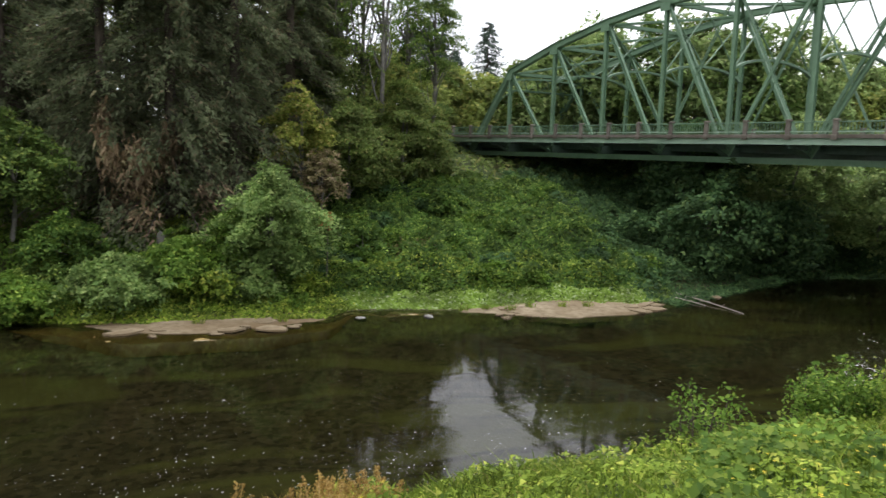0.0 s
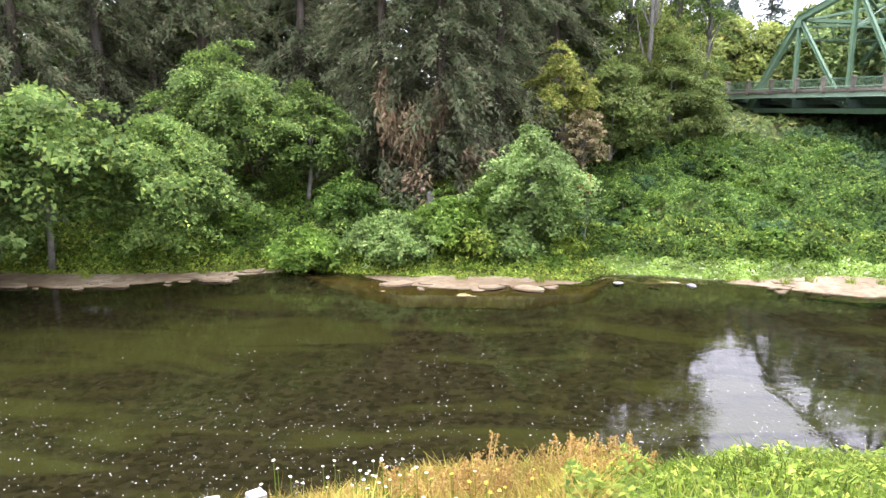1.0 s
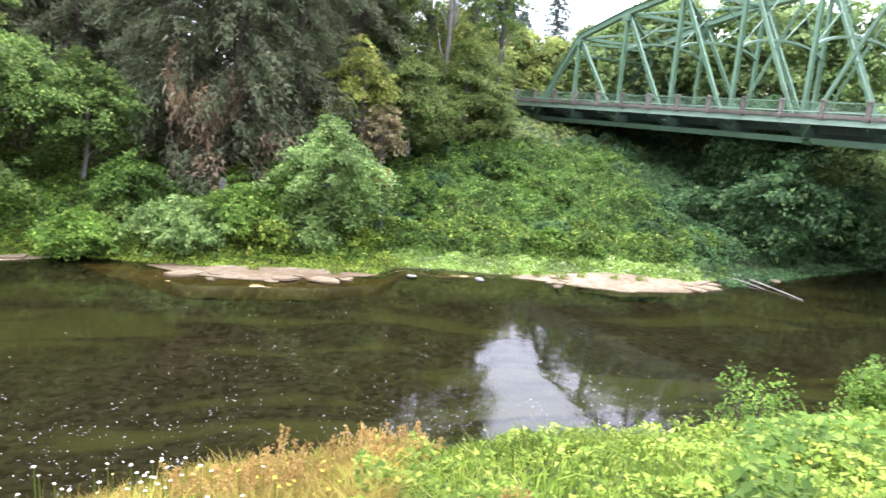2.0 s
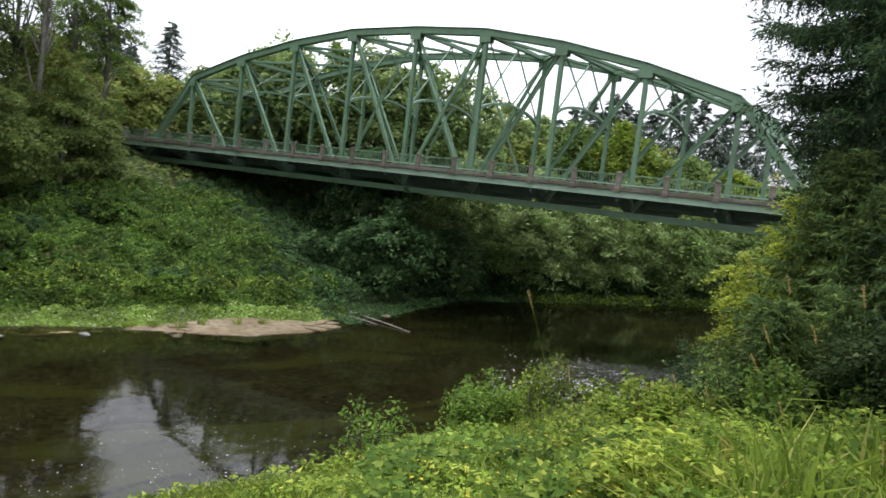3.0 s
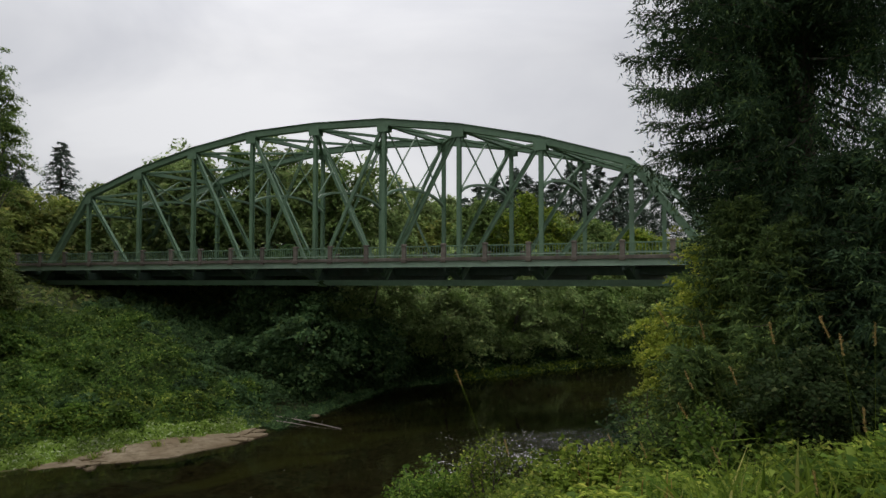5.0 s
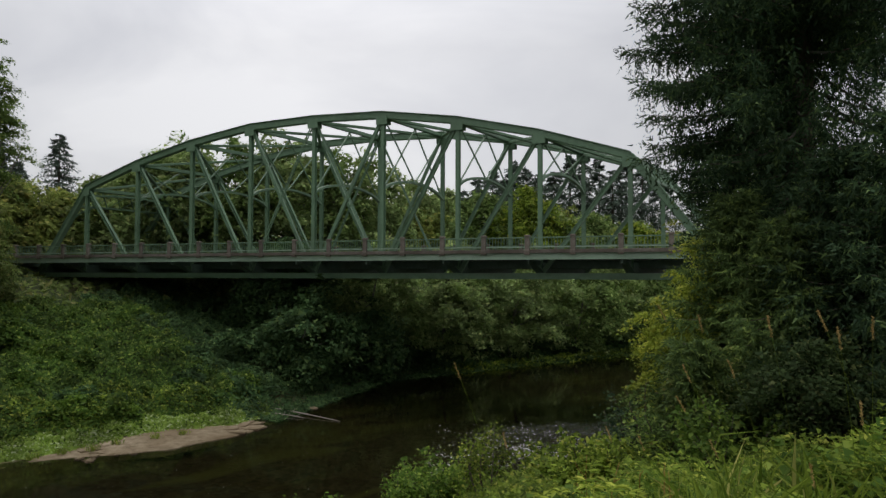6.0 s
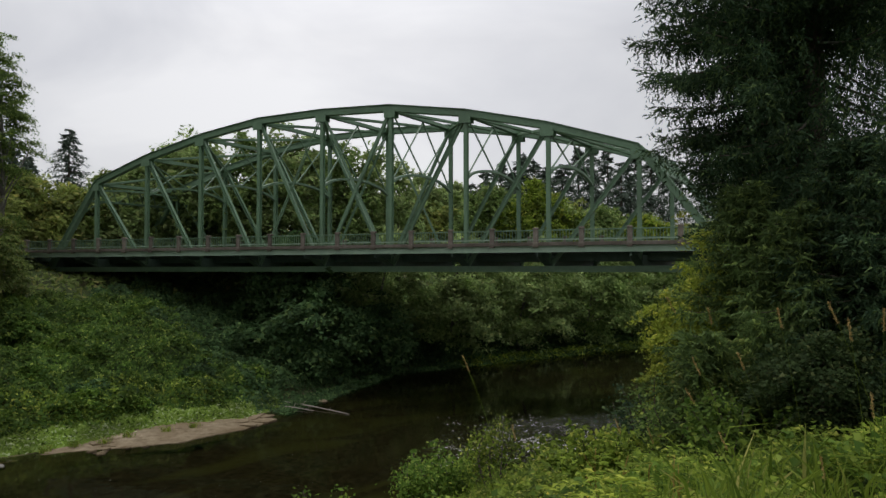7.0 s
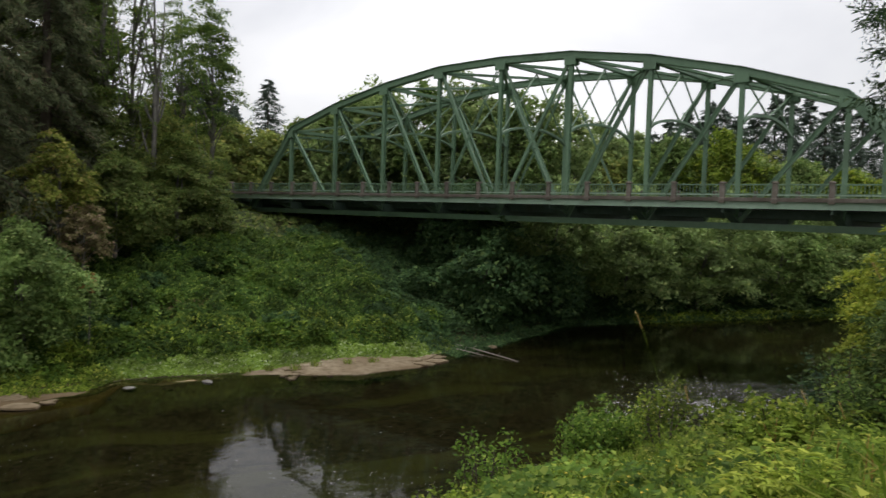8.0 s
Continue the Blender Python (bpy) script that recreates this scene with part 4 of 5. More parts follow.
# tall dark firs with brown lower branches
for az, dist, h, r, dead, label in (
    (-50.5, 45, 23, 6.2, 0.27, "tall grey-green fir with brown dead lower branches"),
    (-55, 46, 24, 5.4, 0.24, "tall dark fir with brown dead lower branches"),
    (-46, 47, 24, 5.6, 0.22, "tall grey-green fir with drooping branches"),
    (-42, 53, 25, 5.4, 0.12, "tall dark fir above the bank"),
    (-40.6, 58, 23, 4.6, 0.1, "tall dark fir above the bank"),
    (-61, 52, 26, 6.0, 0.15, "tall dark fir behind the alders"),
    (-68, 52, 26, 6.2, 0.15, "tall dark fir behind the alders"),
    (-80, 47, 24, 5.8, 0.33, "tall fir with brown drooping branches"),
    (-75, 52, 26, 6.0, 0.15, "tall dark fir behind the alders"),
    (-57.8, 60, 25, 5.6, 0.05, "tall dark fir deep in the wood"),
    (-64.5, 61, 25, 5.6, 0.05, "tall dark fir deep in the wood"),
    (-71.5, 60, 25, 5.6, 0.05, "tall dark fir deep in the wood"),
    (-84, 58, 25, 5.6, 0.05, "tall dark fir deep in the wood"),
    (-48.5, 60, 25, 5.4, 0.05, "tall dark fir deep in the wood"),
    (-88, 50, 24, 6.0, 0.2, "tall dark fir at the edge of the wood"),
):
    bank_tree(conifer, az, dist, "fir_tree", h, r, FIR, label, clear=0.05, whorls=30, per=7, sprays=44 if dist > 57 else 86, leaf=0.55 if dist > 57 else 0.36, droop=0.55, hang_down=1.9, spray_wide=0.34, dead=DEAD_NEEDLE, dead_top=dead)

# broken brown boughs hanging on the fir
fir_with_dead = [o for o in scene.objects if o.name.startswith("fir_tree")][1]
for az, dist, z, r in ((-54.6, 43, 7.2, 0.8), (-53.2, 42.6, 6.7, 1.0), (-52.4, 42.4, 6.4, 0.8), (-54.9, 43, 9.0, 0.7), (-50.8, 43, 7.6, 0.9)):
    x, y = polar(az, dist)
    k = 420
    q = np.array([x, y, z]) + rng.normal(size=(k, 3)) * np.array([0.32, 0.32, 0.75]) * r
    d = np.array([0, 0, -1.0]) + rng.normal(size=(k, 3)) * 0.25
    tagged(part("dead_bough", leaves("dead_bough", q, rng.normal(size=(k, 3)), rng.uniform(0.3, 0.7, k), DEAD_NEEDLE, 0.22, d, 0.05, True), fir_with_dead, "broken brown bough hanging down"), kind="stuff")

# the far side of the road, seen through the truss
for az, dist, h, r, mat, label in (
    (-30, 80, 8.5, 5.2, HEDGE, "yellow-green thicket beside the road"), (-27, 84, 8.0, 5.0, HEDGE, "yellow-green thicket beside the road"), (-33.5, 76, 9.0, 5.0, HEDGE, "yellow-green thicket beside the road"),
    (-0.5, 98, 9.5, 5.0, HEDGE, "yellow-green thicket beyond the bridge"),
    (3.5, 96, 12.5, 6.0, PALE_ALDER, "light green tree beyond the bridge"), (7.5, 95, 13.5, 6.0, LUSH, "bright green tree beyond the bridge"),
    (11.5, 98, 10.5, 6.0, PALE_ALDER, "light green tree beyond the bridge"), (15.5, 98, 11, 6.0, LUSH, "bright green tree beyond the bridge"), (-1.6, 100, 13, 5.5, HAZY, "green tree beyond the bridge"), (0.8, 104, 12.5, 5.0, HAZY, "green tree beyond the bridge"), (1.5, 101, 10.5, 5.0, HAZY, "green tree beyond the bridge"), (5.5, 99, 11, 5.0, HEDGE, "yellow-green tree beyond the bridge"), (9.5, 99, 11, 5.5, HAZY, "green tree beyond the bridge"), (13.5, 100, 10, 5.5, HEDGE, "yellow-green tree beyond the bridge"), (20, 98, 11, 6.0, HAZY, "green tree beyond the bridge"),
):
    bank_tree(broadleaf, az, dist, "tree", h, r, mat, label, low=-0.08, leaf=0.44, lobe_n=105, cover=0.95, bark=PALE_BARK, squash=1.7, stray=0.0)
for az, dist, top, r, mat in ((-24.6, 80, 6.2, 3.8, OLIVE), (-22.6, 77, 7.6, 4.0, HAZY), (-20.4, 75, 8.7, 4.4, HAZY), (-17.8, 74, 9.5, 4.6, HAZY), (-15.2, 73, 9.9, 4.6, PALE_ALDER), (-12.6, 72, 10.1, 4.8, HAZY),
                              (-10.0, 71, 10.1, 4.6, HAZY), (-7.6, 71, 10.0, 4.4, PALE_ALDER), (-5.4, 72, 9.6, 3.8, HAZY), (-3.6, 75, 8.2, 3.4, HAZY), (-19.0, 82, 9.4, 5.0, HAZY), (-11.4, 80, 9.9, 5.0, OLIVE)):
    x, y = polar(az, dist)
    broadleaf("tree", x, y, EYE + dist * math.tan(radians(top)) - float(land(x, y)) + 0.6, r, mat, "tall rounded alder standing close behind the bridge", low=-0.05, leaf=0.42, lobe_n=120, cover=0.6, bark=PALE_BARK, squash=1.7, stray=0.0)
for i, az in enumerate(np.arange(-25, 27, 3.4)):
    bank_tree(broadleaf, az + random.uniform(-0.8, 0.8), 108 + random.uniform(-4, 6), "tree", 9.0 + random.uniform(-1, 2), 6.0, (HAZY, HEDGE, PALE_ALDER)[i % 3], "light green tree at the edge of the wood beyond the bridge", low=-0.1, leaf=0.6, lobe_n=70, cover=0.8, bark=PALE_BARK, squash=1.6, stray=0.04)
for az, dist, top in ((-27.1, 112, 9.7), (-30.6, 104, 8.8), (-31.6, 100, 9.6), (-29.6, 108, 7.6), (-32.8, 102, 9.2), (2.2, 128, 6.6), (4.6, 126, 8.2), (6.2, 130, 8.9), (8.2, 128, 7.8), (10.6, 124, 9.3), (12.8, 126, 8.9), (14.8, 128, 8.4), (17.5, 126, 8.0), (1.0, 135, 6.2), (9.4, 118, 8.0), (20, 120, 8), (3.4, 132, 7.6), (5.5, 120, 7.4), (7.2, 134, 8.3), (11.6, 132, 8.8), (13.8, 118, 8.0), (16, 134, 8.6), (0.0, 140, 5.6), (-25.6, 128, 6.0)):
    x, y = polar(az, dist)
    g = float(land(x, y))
    conifer("distant_fir", x, y, EYE + dist * math.tan(radians(top)) - g, 5.4 if az < 0 else 6.4, HAZED_FIR, "dark distant fir behind the bridge", clear=0.08, whorls=26, per=11 if az < 0 else 7, sprays=18, leaf=0.40 if az < 0 else 0.56, droop=0.22, ragged=0.3, group="distant firs", shape=0.72)

# alders overhanging the water beyond and under the bridge
for u, d, h, r, mat, kw in (
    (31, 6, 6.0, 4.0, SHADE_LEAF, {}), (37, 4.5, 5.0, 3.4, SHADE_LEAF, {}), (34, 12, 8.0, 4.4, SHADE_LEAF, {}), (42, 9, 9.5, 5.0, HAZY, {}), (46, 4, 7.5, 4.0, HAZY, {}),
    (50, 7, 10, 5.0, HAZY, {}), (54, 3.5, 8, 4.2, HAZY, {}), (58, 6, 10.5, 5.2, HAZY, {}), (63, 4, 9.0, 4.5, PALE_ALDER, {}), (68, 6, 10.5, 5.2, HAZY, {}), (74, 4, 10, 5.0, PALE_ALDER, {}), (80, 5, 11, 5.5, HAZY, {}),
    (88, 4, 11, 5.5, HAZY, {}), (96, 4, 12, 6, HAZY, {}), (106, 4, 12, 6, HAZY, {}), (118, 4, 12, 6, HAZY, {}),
):
    x, y = to_xy(u, float(np.interp(u, FAR_U, FAR_V)) + d)
    broadleaf("alder_tree", x, y, h, r, mat, "alder overhanging the river below the bridge" if u < 48 else "green alder overhanging the river beyond the bridge", low=-0.10 if u < 44 else 0.02, leaf=0.30, lobe_n=100, cover=0.55, bark=PALE_BARK, lean=(1.9, -1.8) if u < 44 else (0.9, -0.9))

# ---- rock ledges, stones and driftwood at the far water's edge ----
def ledge(name, u0, u1, d0, d1, top, mat, label, seed, rim=0.12):
    """A flat shelf of layered rock: ragged outline, low broken steps towards the water."""
    nu, nv = int((u1 - u0) / 0.22), 14
    U, T = np.meshgrid(np.linspace(u0, u1, nu), np.linspace(0, 1, nv))
    ends = np.clip(np.minimum((U - u0), (u1 - U)) / (0.4 * (u1 - u0)), 0, 1) ** 0.75
    a = d0 + 0.35 * wob(U, U * 0.3, 2.4, seed) + 0.07 * wob(U, U, 0.5, seed + 3) + (1 - ends) * (d1 - d0) * 0.75
    b = d1 + 0 * U
    Dv = a + (b - a) * T
    X, Y = to_xy(U, np.interp(U, FAR_U, FAR_V) + Dv)
    rise = np.clip(T * 2.6, 0, 1) ** 0.7
    Z = top * (0.25 + 0.75 * rise) * ends + 0.03 * wob(X, Y, 0.9, seed + 1) + 0.012 * wob(X, Y, 0.3, seed + 2) - 0.04 * (1 - ends)
    Z[0] -= rim + top
    Z[-1] -= 0.1
    n = nu
    idx = np.arange(nu * nv).reshape(nv, nu)
    f = np.stack([idx[:-1, :-1], idx[:-1, 1:], idx[1:, 1:], idx[1:, :-1]], -1).reshape(-1, 4)
    ob = new(name, raw_mesh(name, np.stack([X, Y, Z], -1).reshape(-1, 3), f, mat))
    return tagged(ob, label, "rock")


ledge("rock_ledge", 10.6, 23.8, -1.5, 2.4, 0.13, SANDSTONE, "pale flat sandstone ledge running into the river", 1)
ledge("rock_ledge", -7.0, 4.6, -0.7, 1.7, 0.11, SANDSTONE, "pale flat sandstone ledge at the water's edge", 2)
ledge("rock_ledge", -34.0, -9.0, -0.8, 1.8, 0.11, SANDSTONE, "brown and pale cracked rock shelf at the water's edge", 4)
ledge("rock_shelf", -9.5, 6.2, -2.1, 0.9, -0.03, WET_ROCK, "ochre wet rock shelf just under the water", 5, 0.5)
ledge("rock_shelf", 3.0, 13.0, 0.1, 2.0, -0.03, WET_ROCK, "dark wet rock edge below the plants", 6, 0.2)


def stone(name, x, y, r, label, mat):
    bm = bmesh.new()
    bmesh.ops.create_icosphere(bm, subdivisions=2, radius=r)
    q = Vector((random.random() * 9, random.random() * 9, 0))
    for v in bm.verts:
        v.co *= 1 + 0.35 * noise.noise(v.co / r * 1.1 + q)
        v.co.z *= 0.5
        v.co.x *= 1.3
    me = from_bm(name, bm, mat, True)
    ob = new(name, me)
    ob.matrix_basis = pose(x, y, float(land(x, y)) + r * 0.2, random.uniform(-8, 8), random.uniform(-8, 8), random.uniform(0, 360))
    return tagged(ob, label, "stone", "stones at the water's edge")


def slab(x, y, r, z, tip=6.0):
    """A thin broken plate of rock."""
    k = random.randint(5, 7)
    bm = bmesh.new()
    rim = [(math.cos(math.tau * (i + random.uniform(-0.25, 0.25)) / k) * r * random.uniform(0.75, 1.2), math.sin(math.tau * (i + random.uniform(-0.25, 0.25)) / k) * r * 0.6 * random.uniform(0.75, 1.2)) for i in range(k)]
    lo, hi = [bm.verts.new((a * 1.05, b * 1.05, -0.06)) for a, b in rim], [bm.verts.new((a, b, 0.025 + random.uniform(-0.012, 0.012))) for a, b in rim]
    for i in range(k):
        bm.faces.new((lo[i], lo[(i + 1) % k], hi[(i + 1) % k], hi[i]))
    bm.faces.new(hi)
    bm.faces.new(lo[::-1])
    ob = new("rock_slab", from_bm("rock_slab", bm, SANDSTONE))
    ob.matrix_basis = pose(x, y, z, random.uniform(-tip, tip), random.uniform(-tip, tip), 46 + random.uniform(-25, 25))
    tagged(ob, "pale flat broken plate of sandstone", "rock", "broken rock plates")


stone("stone", *to_xy(5.9, float(np.interp(5.9, FAR_U, FAR_V)) - 0.25), 0.24, "pale rounded stone at the water's edge", STONE)
for u0, u1, n in ((12.0, 20.5, 34), (-4, 3.5, 10), (-31, -11, 24)):
    for i in range(n):
        u = random.uniform(u0, u1)
        x, y = to_xy(u, float(np.interp(u, FAR_U, FAR_V)) + random.uniform(-1.1, 0.4))
        slab(x, y, random.uniform(0.12, 0.34), random.uniform(0.0, 0.04))
for u0, u1, n in ((12.5, 22.0, 22), (-4.5, 3.0, 10), (-31, -11, 24)):
    for i in range(n):
        u = random.uniform(u0, u1)
        x, y = to_xy(u, float(np.interp(u, FAR_U, FAR_V)) + random.uniform(-0.7, 1.5))
        slab(x, y, random.uniform(0.3, 0.8), random.uniform(0.06, 0.09), 2.0)
for u in (-24, -19, -15, -8.6, 4.9, 7.5, 9.2, 24.5, 27):
    stone("stone", *to_xy(u, float(np.interp(u, FAR_U, FAR_V)) + random.uniform(-0.5, 0.1)), random.uniform(0.12, 0.25), "small stone at the water's edge", random.choice((STONE, SANDSTONE)))


def log(p0, p1, r, label):
    bm = bmesh.new()
    pts = bent_stem(p0, p1, 0.12, 9)
    tube(bm, pts, [r * (1 - 0.06 * i) * random.uniform(0.9, 1.1) for i in range(9)], 8)
    for i in (3, 5, 6):
        d = Vector((random.uniform(-1, 1), random.uniform(-1, 1), 0.5)) * 0.35
        tube(bm, [pts[i], pts[i] + d * 0.6, pts[i] + d], [r * 0.4, r * 0.28, r * 0.1], 5)
    return tagged(new("driftwood_log", from_bm("driftwood_log", bm, DRIFTWOOD, True)), label, "log", "driftwood")


log((-9.9, 43.8, 0.14), (-5.1, 40.2, 0.03), 0.045, "long bleached log lying half in the water")
log((-9.0, 42.0, 0.12), (-7.2, 41.1, 0.04), 0.04, "short bleached branch lying in the shallows")

# a withered shrub and a stump on the far slope
x, y = polar(-39.3, 37.6)
broadleaf("dead_shrub", x, y, 4.3, 0.5, ORANGE_LEAF, "orange withered shrub on the slope", "shrub", low=0.72, lobe_n=14, leaf=0.14, cover=0.55, limbs=4, trunk_r=0.03)
x, y = polar(-51.5, 40.5)
bm = bmesh.new()
g = on_land(x, y)
tube(bm, [g + Vector((0, 0, -0.2)), g + Vector((0.03, 0, 0.8)), g + Vector((0.1, 0.05, 1.6)), g + Vector((0.06, 0.05, 1.75))], [0.28, 0.22, 0.19, 0.05], 9)
tagged(new("tree_stump", from_bm("tree_stump", bm, PALE_BARK, True)), "broken grey-brown tree stump on the slope", "stump")

# flecks of foam drifting on the water
n = 8500
fu = rng.normal(-2, 9, n)
fv = np.interp(fu, NEAR_U, NEAR_V) + 1.0 + np.abs(rng.normal(0, 6.5, n))
ok = (fv < np.interp(fu, FAR_U, FAR_V) - 3) & (0.6 * wob(fu, fv, 1.7, 3) + 0.6 * wob(fu, fv, 5, 1) + rng.normal(0, 0.6, n) > 0.1)
fu, fv = fu[ok], fv[ok]
V, Fc = [], []
for a, b in zip(*to_xy(fu, fv)):
    r = 0.006 + 0.013 * random.random() ** 2.2
    k = len(V)
    ph = random.random() * 6
    V += [(a + r * random.uniform(0.6, 1.9) * math.cos(ph + q * 1.047), b + r * random.uniform(0.5, 1.2) * math.sin(ph + q * 1.047), 0.006) for q in range(6)]
    Fc.append([k, k + 1, k + 2, k + 3, k + 4, k + 5])
tagged(new("foam_flecks", raw_mesh("foam_flecks", V, Fc, FOAM)), "white flecks of foam drifting on the river", "foam", kind="stuff")

# broken white water on the riffle downstream
n = 9000
fa, fd = np.radians(rng.uniform(-1, 17, n)), rng.normal(33.5, 2.6, n)
fx, fy = fd * np.sin(fa), fd * np.cos(fa)
ok = wob(fx, fy, 2.6, 5) + 0.9 * wob(fx, fy, 0.6, 2) + rng.normal(0, 0.4, n) > 0.25 + 0.05 * np.abs(np.degrees(fa) - 8)
V, Fc = [], []
for a, b in zip(fx[ok], fy[ok]):
    r = 0.015 + 0.03 * random.random() ** 2
    k = len(V)
    ph = random.random() * 6
    V += [(a + r * random.uniform(0.7, 1.8) * math.cos(ph + q * 1.2566), b + r * random.uniform(0.6, 1.2) * math.sin(ph + q * 1.2566), 0.008) for q in range(5)]
    Fc.append([k, k + 1, k + 2, k + 3, k + 4])
tagged(new("riffle_foam", raw_mesh("riffle_foam", V, Fc, FOAM)), "broken white water sparkling on a shallow riffle", "foam", kind="stuff")


# ---- near bank: grass, leafy plants, flowers ----
def near_places(n, az0, az1, r0, r1, power=1.0):
    az, r = np.radians(rng.uniform(az0, az1, n)), r0 + (r1 - r0) * rng.random(n) ** power
    x, y = r * np.sin(az), r * np.cos(az)
    u, v = to_uv(x, y)
    near = np.interp(u, NEAR_U, NEAR_V) - v
    ok = near > 0.4
    x, y = x[ok], y[ok]
    return x, y, land(x, y)


def near_blades(name, n, area, h0, h1, w, mat, label, patch=None, droop=0.35):
    x, y, z = near_places(n, *area)
    if patch:
        ok = wob(x, y, patch[0], patch[1]) > patch[2]
        x, y, z = x[ok], y[ok], z[ok]
    k = len(x)
    d = np.stack([rng.normal(size=k), rng.normal(size=k), np.ones(k)], 1) * np.array([0.5, 0.5, 1])
    tall = 0.75 + 0.35 * wob(x, y, 1.1, 4)
    me = blades(name, np.stack([x, y, z - 0.02], 1), d, rng.uniform(h0, h1, k) * tall, w * rng.uniform(0.6, 1.3, k), mat, droop)
    return tagged(new(name, me), label, "grass", kind="stuff")


def near_leafage(name, n, area, top, size, mat, label, patch=None, wide=0.7, category="plants"):
    """Leafy ground plants in mounds on the near bank."""
    x, y, z = near_places(n, *area)
    if patch:
        ok = wob(x, y, patch[0], patch[1]) > patch[2]
        x, y, z = x[ok], y[ok], z[ok]
    k = len(x)
    b = np.clip(0.55 + 0.45 * wob(x, y, 0.42, 7) + 0.3 * wob(x, y, 1.3, 2), 0.1, 1.4)
    hh = z + top * b * (1 - 0.7 * rng.random(k) ** 1.5)
    nrm = np.stack([rng.normal(0, 0.4, k), rng.normal(0, 0.4, k) - 0.25, np.ones(k)], 1)
    ob = new(name, leaves(name, np.stack([x, y, hh], 1), nrm, size * rng.uniform(0.5, 1.4, k), mat, wide, simple=size < 0.06))
    return tagged(ob, label, category, kind="stuff")


near_blades("meadow_grass", 30000, (-62, 8, 2.2, 14, 0.75), 0.20, 0.42, 0.012, GRASS, "long fresh green grass on the near bank")
near_blades("meadow_grass", 2400, (8, 40, 2.4, 9, 0.8), 0.2, 0.42, 0.013, GRASS, "grass among leafy plants on the near bank")
near_leafage("meadow_plants", 60000, (-40, 38, 2.4, 13, 0.8), 0.36, 0.055, LUSH, "lush bright green leafy plants on the near bank")
near_leafage("tall_plants", 22000, (4, 40, 3.2, 9, 0.9), 0.62, 0.056, LUSH, "tall lush green plants near the spruce", (1.1, 5, -0.2))
near_leafage("broad_plants", 14000, (-10, 38, 2.6, 9, 0.9), 0.46, 0.085, BRAMBLE, "broad-leaved green plants on the near bank", (0.9, 3, -0.1))
near_leafage("bramble_plants", 7000, (2, 38, 2.6, 7, 0.9), 0.55, 0.09, BRAMBLE, "large-leaved bramble on the near bank", (0.7, 9, 0.1), 0.8)
near_blades("dry_grass", 26000, (-70, -37, 3.0, 7.0, 0.8), 0.25, 0.5, 0.008, DRY_GRASS, "straw-coloured dry grass at the edge of the bank", (0.8, 2, -0.5))
near_leafage("yellow_weeds", 5000, (-78, -34, 3, 7, 1), 0.25, 0.035, MAPLE, "low yellowing weeds at the edge of the bank", (0.7, 6, 0.0))


def dock(az, dist, h, label):
    """A rusty seeding dock plant: upright stems crowded with small seeds."""
    x, y = polar(az, dist)
    b = on_land(x, y)
    t = thing("dock_plant", b, label, "plant", "rusty dock plants")
    P = []
    for i in range(4):
        ang, tilt = random.random() * 6.28, random.uniform(0.03, 0.22)
        tip = b + Vector((math.cos(ang) * tilt, math.sin(ang) * tilt, h * random.uniform(0.75, 1.05)))
        bm = bmesh.new()
        tube(bm, [b + Vector((0, 0, -0.03)), b.lerp(tip, 0.5) + Vector((0.01, 0, 0)), tip], [0.006, 0.005, 0.002], 5)
        part("stem", from_bm("stem", bm, SEED, True), t)
        k = 130
        s = rng.uniform(0.35, 1, k)
        q = np.array(b)[None] + s[:, None] * (np.array(tip) - np.array(b))[None] + rng.normal(size=(k, 3)) * (0.05 * (1.15 - s))[:, None]
        P.append(q)
    P = np.concatenate(P)
    tagged(part("seed_head", leaves("seed_head", P, rng.normal(size=P.shape), 0.022 * rng.uniform(0.6, 1.3, len(P)), DOCK, 0.7), t), kind="stuff")


for az, dist, h in ((-47, 5.2, 0.75), (-45.5, 5.6, 0.62), (-40, 5.2, 0.7), (-38.5, 5.5, 0.55), (-43, 5.0, 0.55), (-51, 4.9, 0.5), (-54, 4.9, 0.5), (-37.0, 5.9, 0.5), (-26.5, 3.9, 0.42), (-25, 3.8, 0.36), (-49, 5.4, 0.6), (-35, 5.8, 0.5), (-41.6, 5.5, 0.6), (-44.2, 5.4, 0.5), (-46.2, 5.0, 0.55), (-48.2, 5.0, 0.45), (-50, 5.3, 0.5), (-36.2, 5.5, 0.55), (-37.8, 5.2, 0.45), (-39.2, 5.7, 0.55), (-33.6, 5.6, 0.45), (-52.6, 5.1, 0.45)):
    dock(az, dist, h * 0.85, "rusty brown seeding dock plant on the bank")


def flower_mesh(name, petals, r, mat, cup):
    bm = bmesh.new()
    c = bm.verts.new((0, 0, 0))
    for i in range(petals):
        a = math.tau * i / petals
        q = [bm.verts.new((math.cos(a + d) * r * k, math.sin(a + d) * r * k, cup * r * k)) for d, k in ((-0.28, 0.7), (0, 1.0), (0.28, 0.7))]
        bm.faces.new((c, *q))
    return from_bm(name, bm, mat)


DAISY, BUTTERCUP, CENTRE = flower_mesh("petals", 10, 0.013, WHITE_PETAL, 0.1), flower_mesh("petals", 5, 0.016, YELLOW, 0.35), flower_mesh("centre", 6, 0.006, YELLOW, 0.2)
bm = bmesh.new()
tube(bm, [Vector((0, 0, 0)), Vector((0.012, 0.004, 0.5)), Vector((0, 0, 1))], [0.0035, 0.003, 0.0022], 4)
STALK = from_bm("stalk", bm, GRASS)


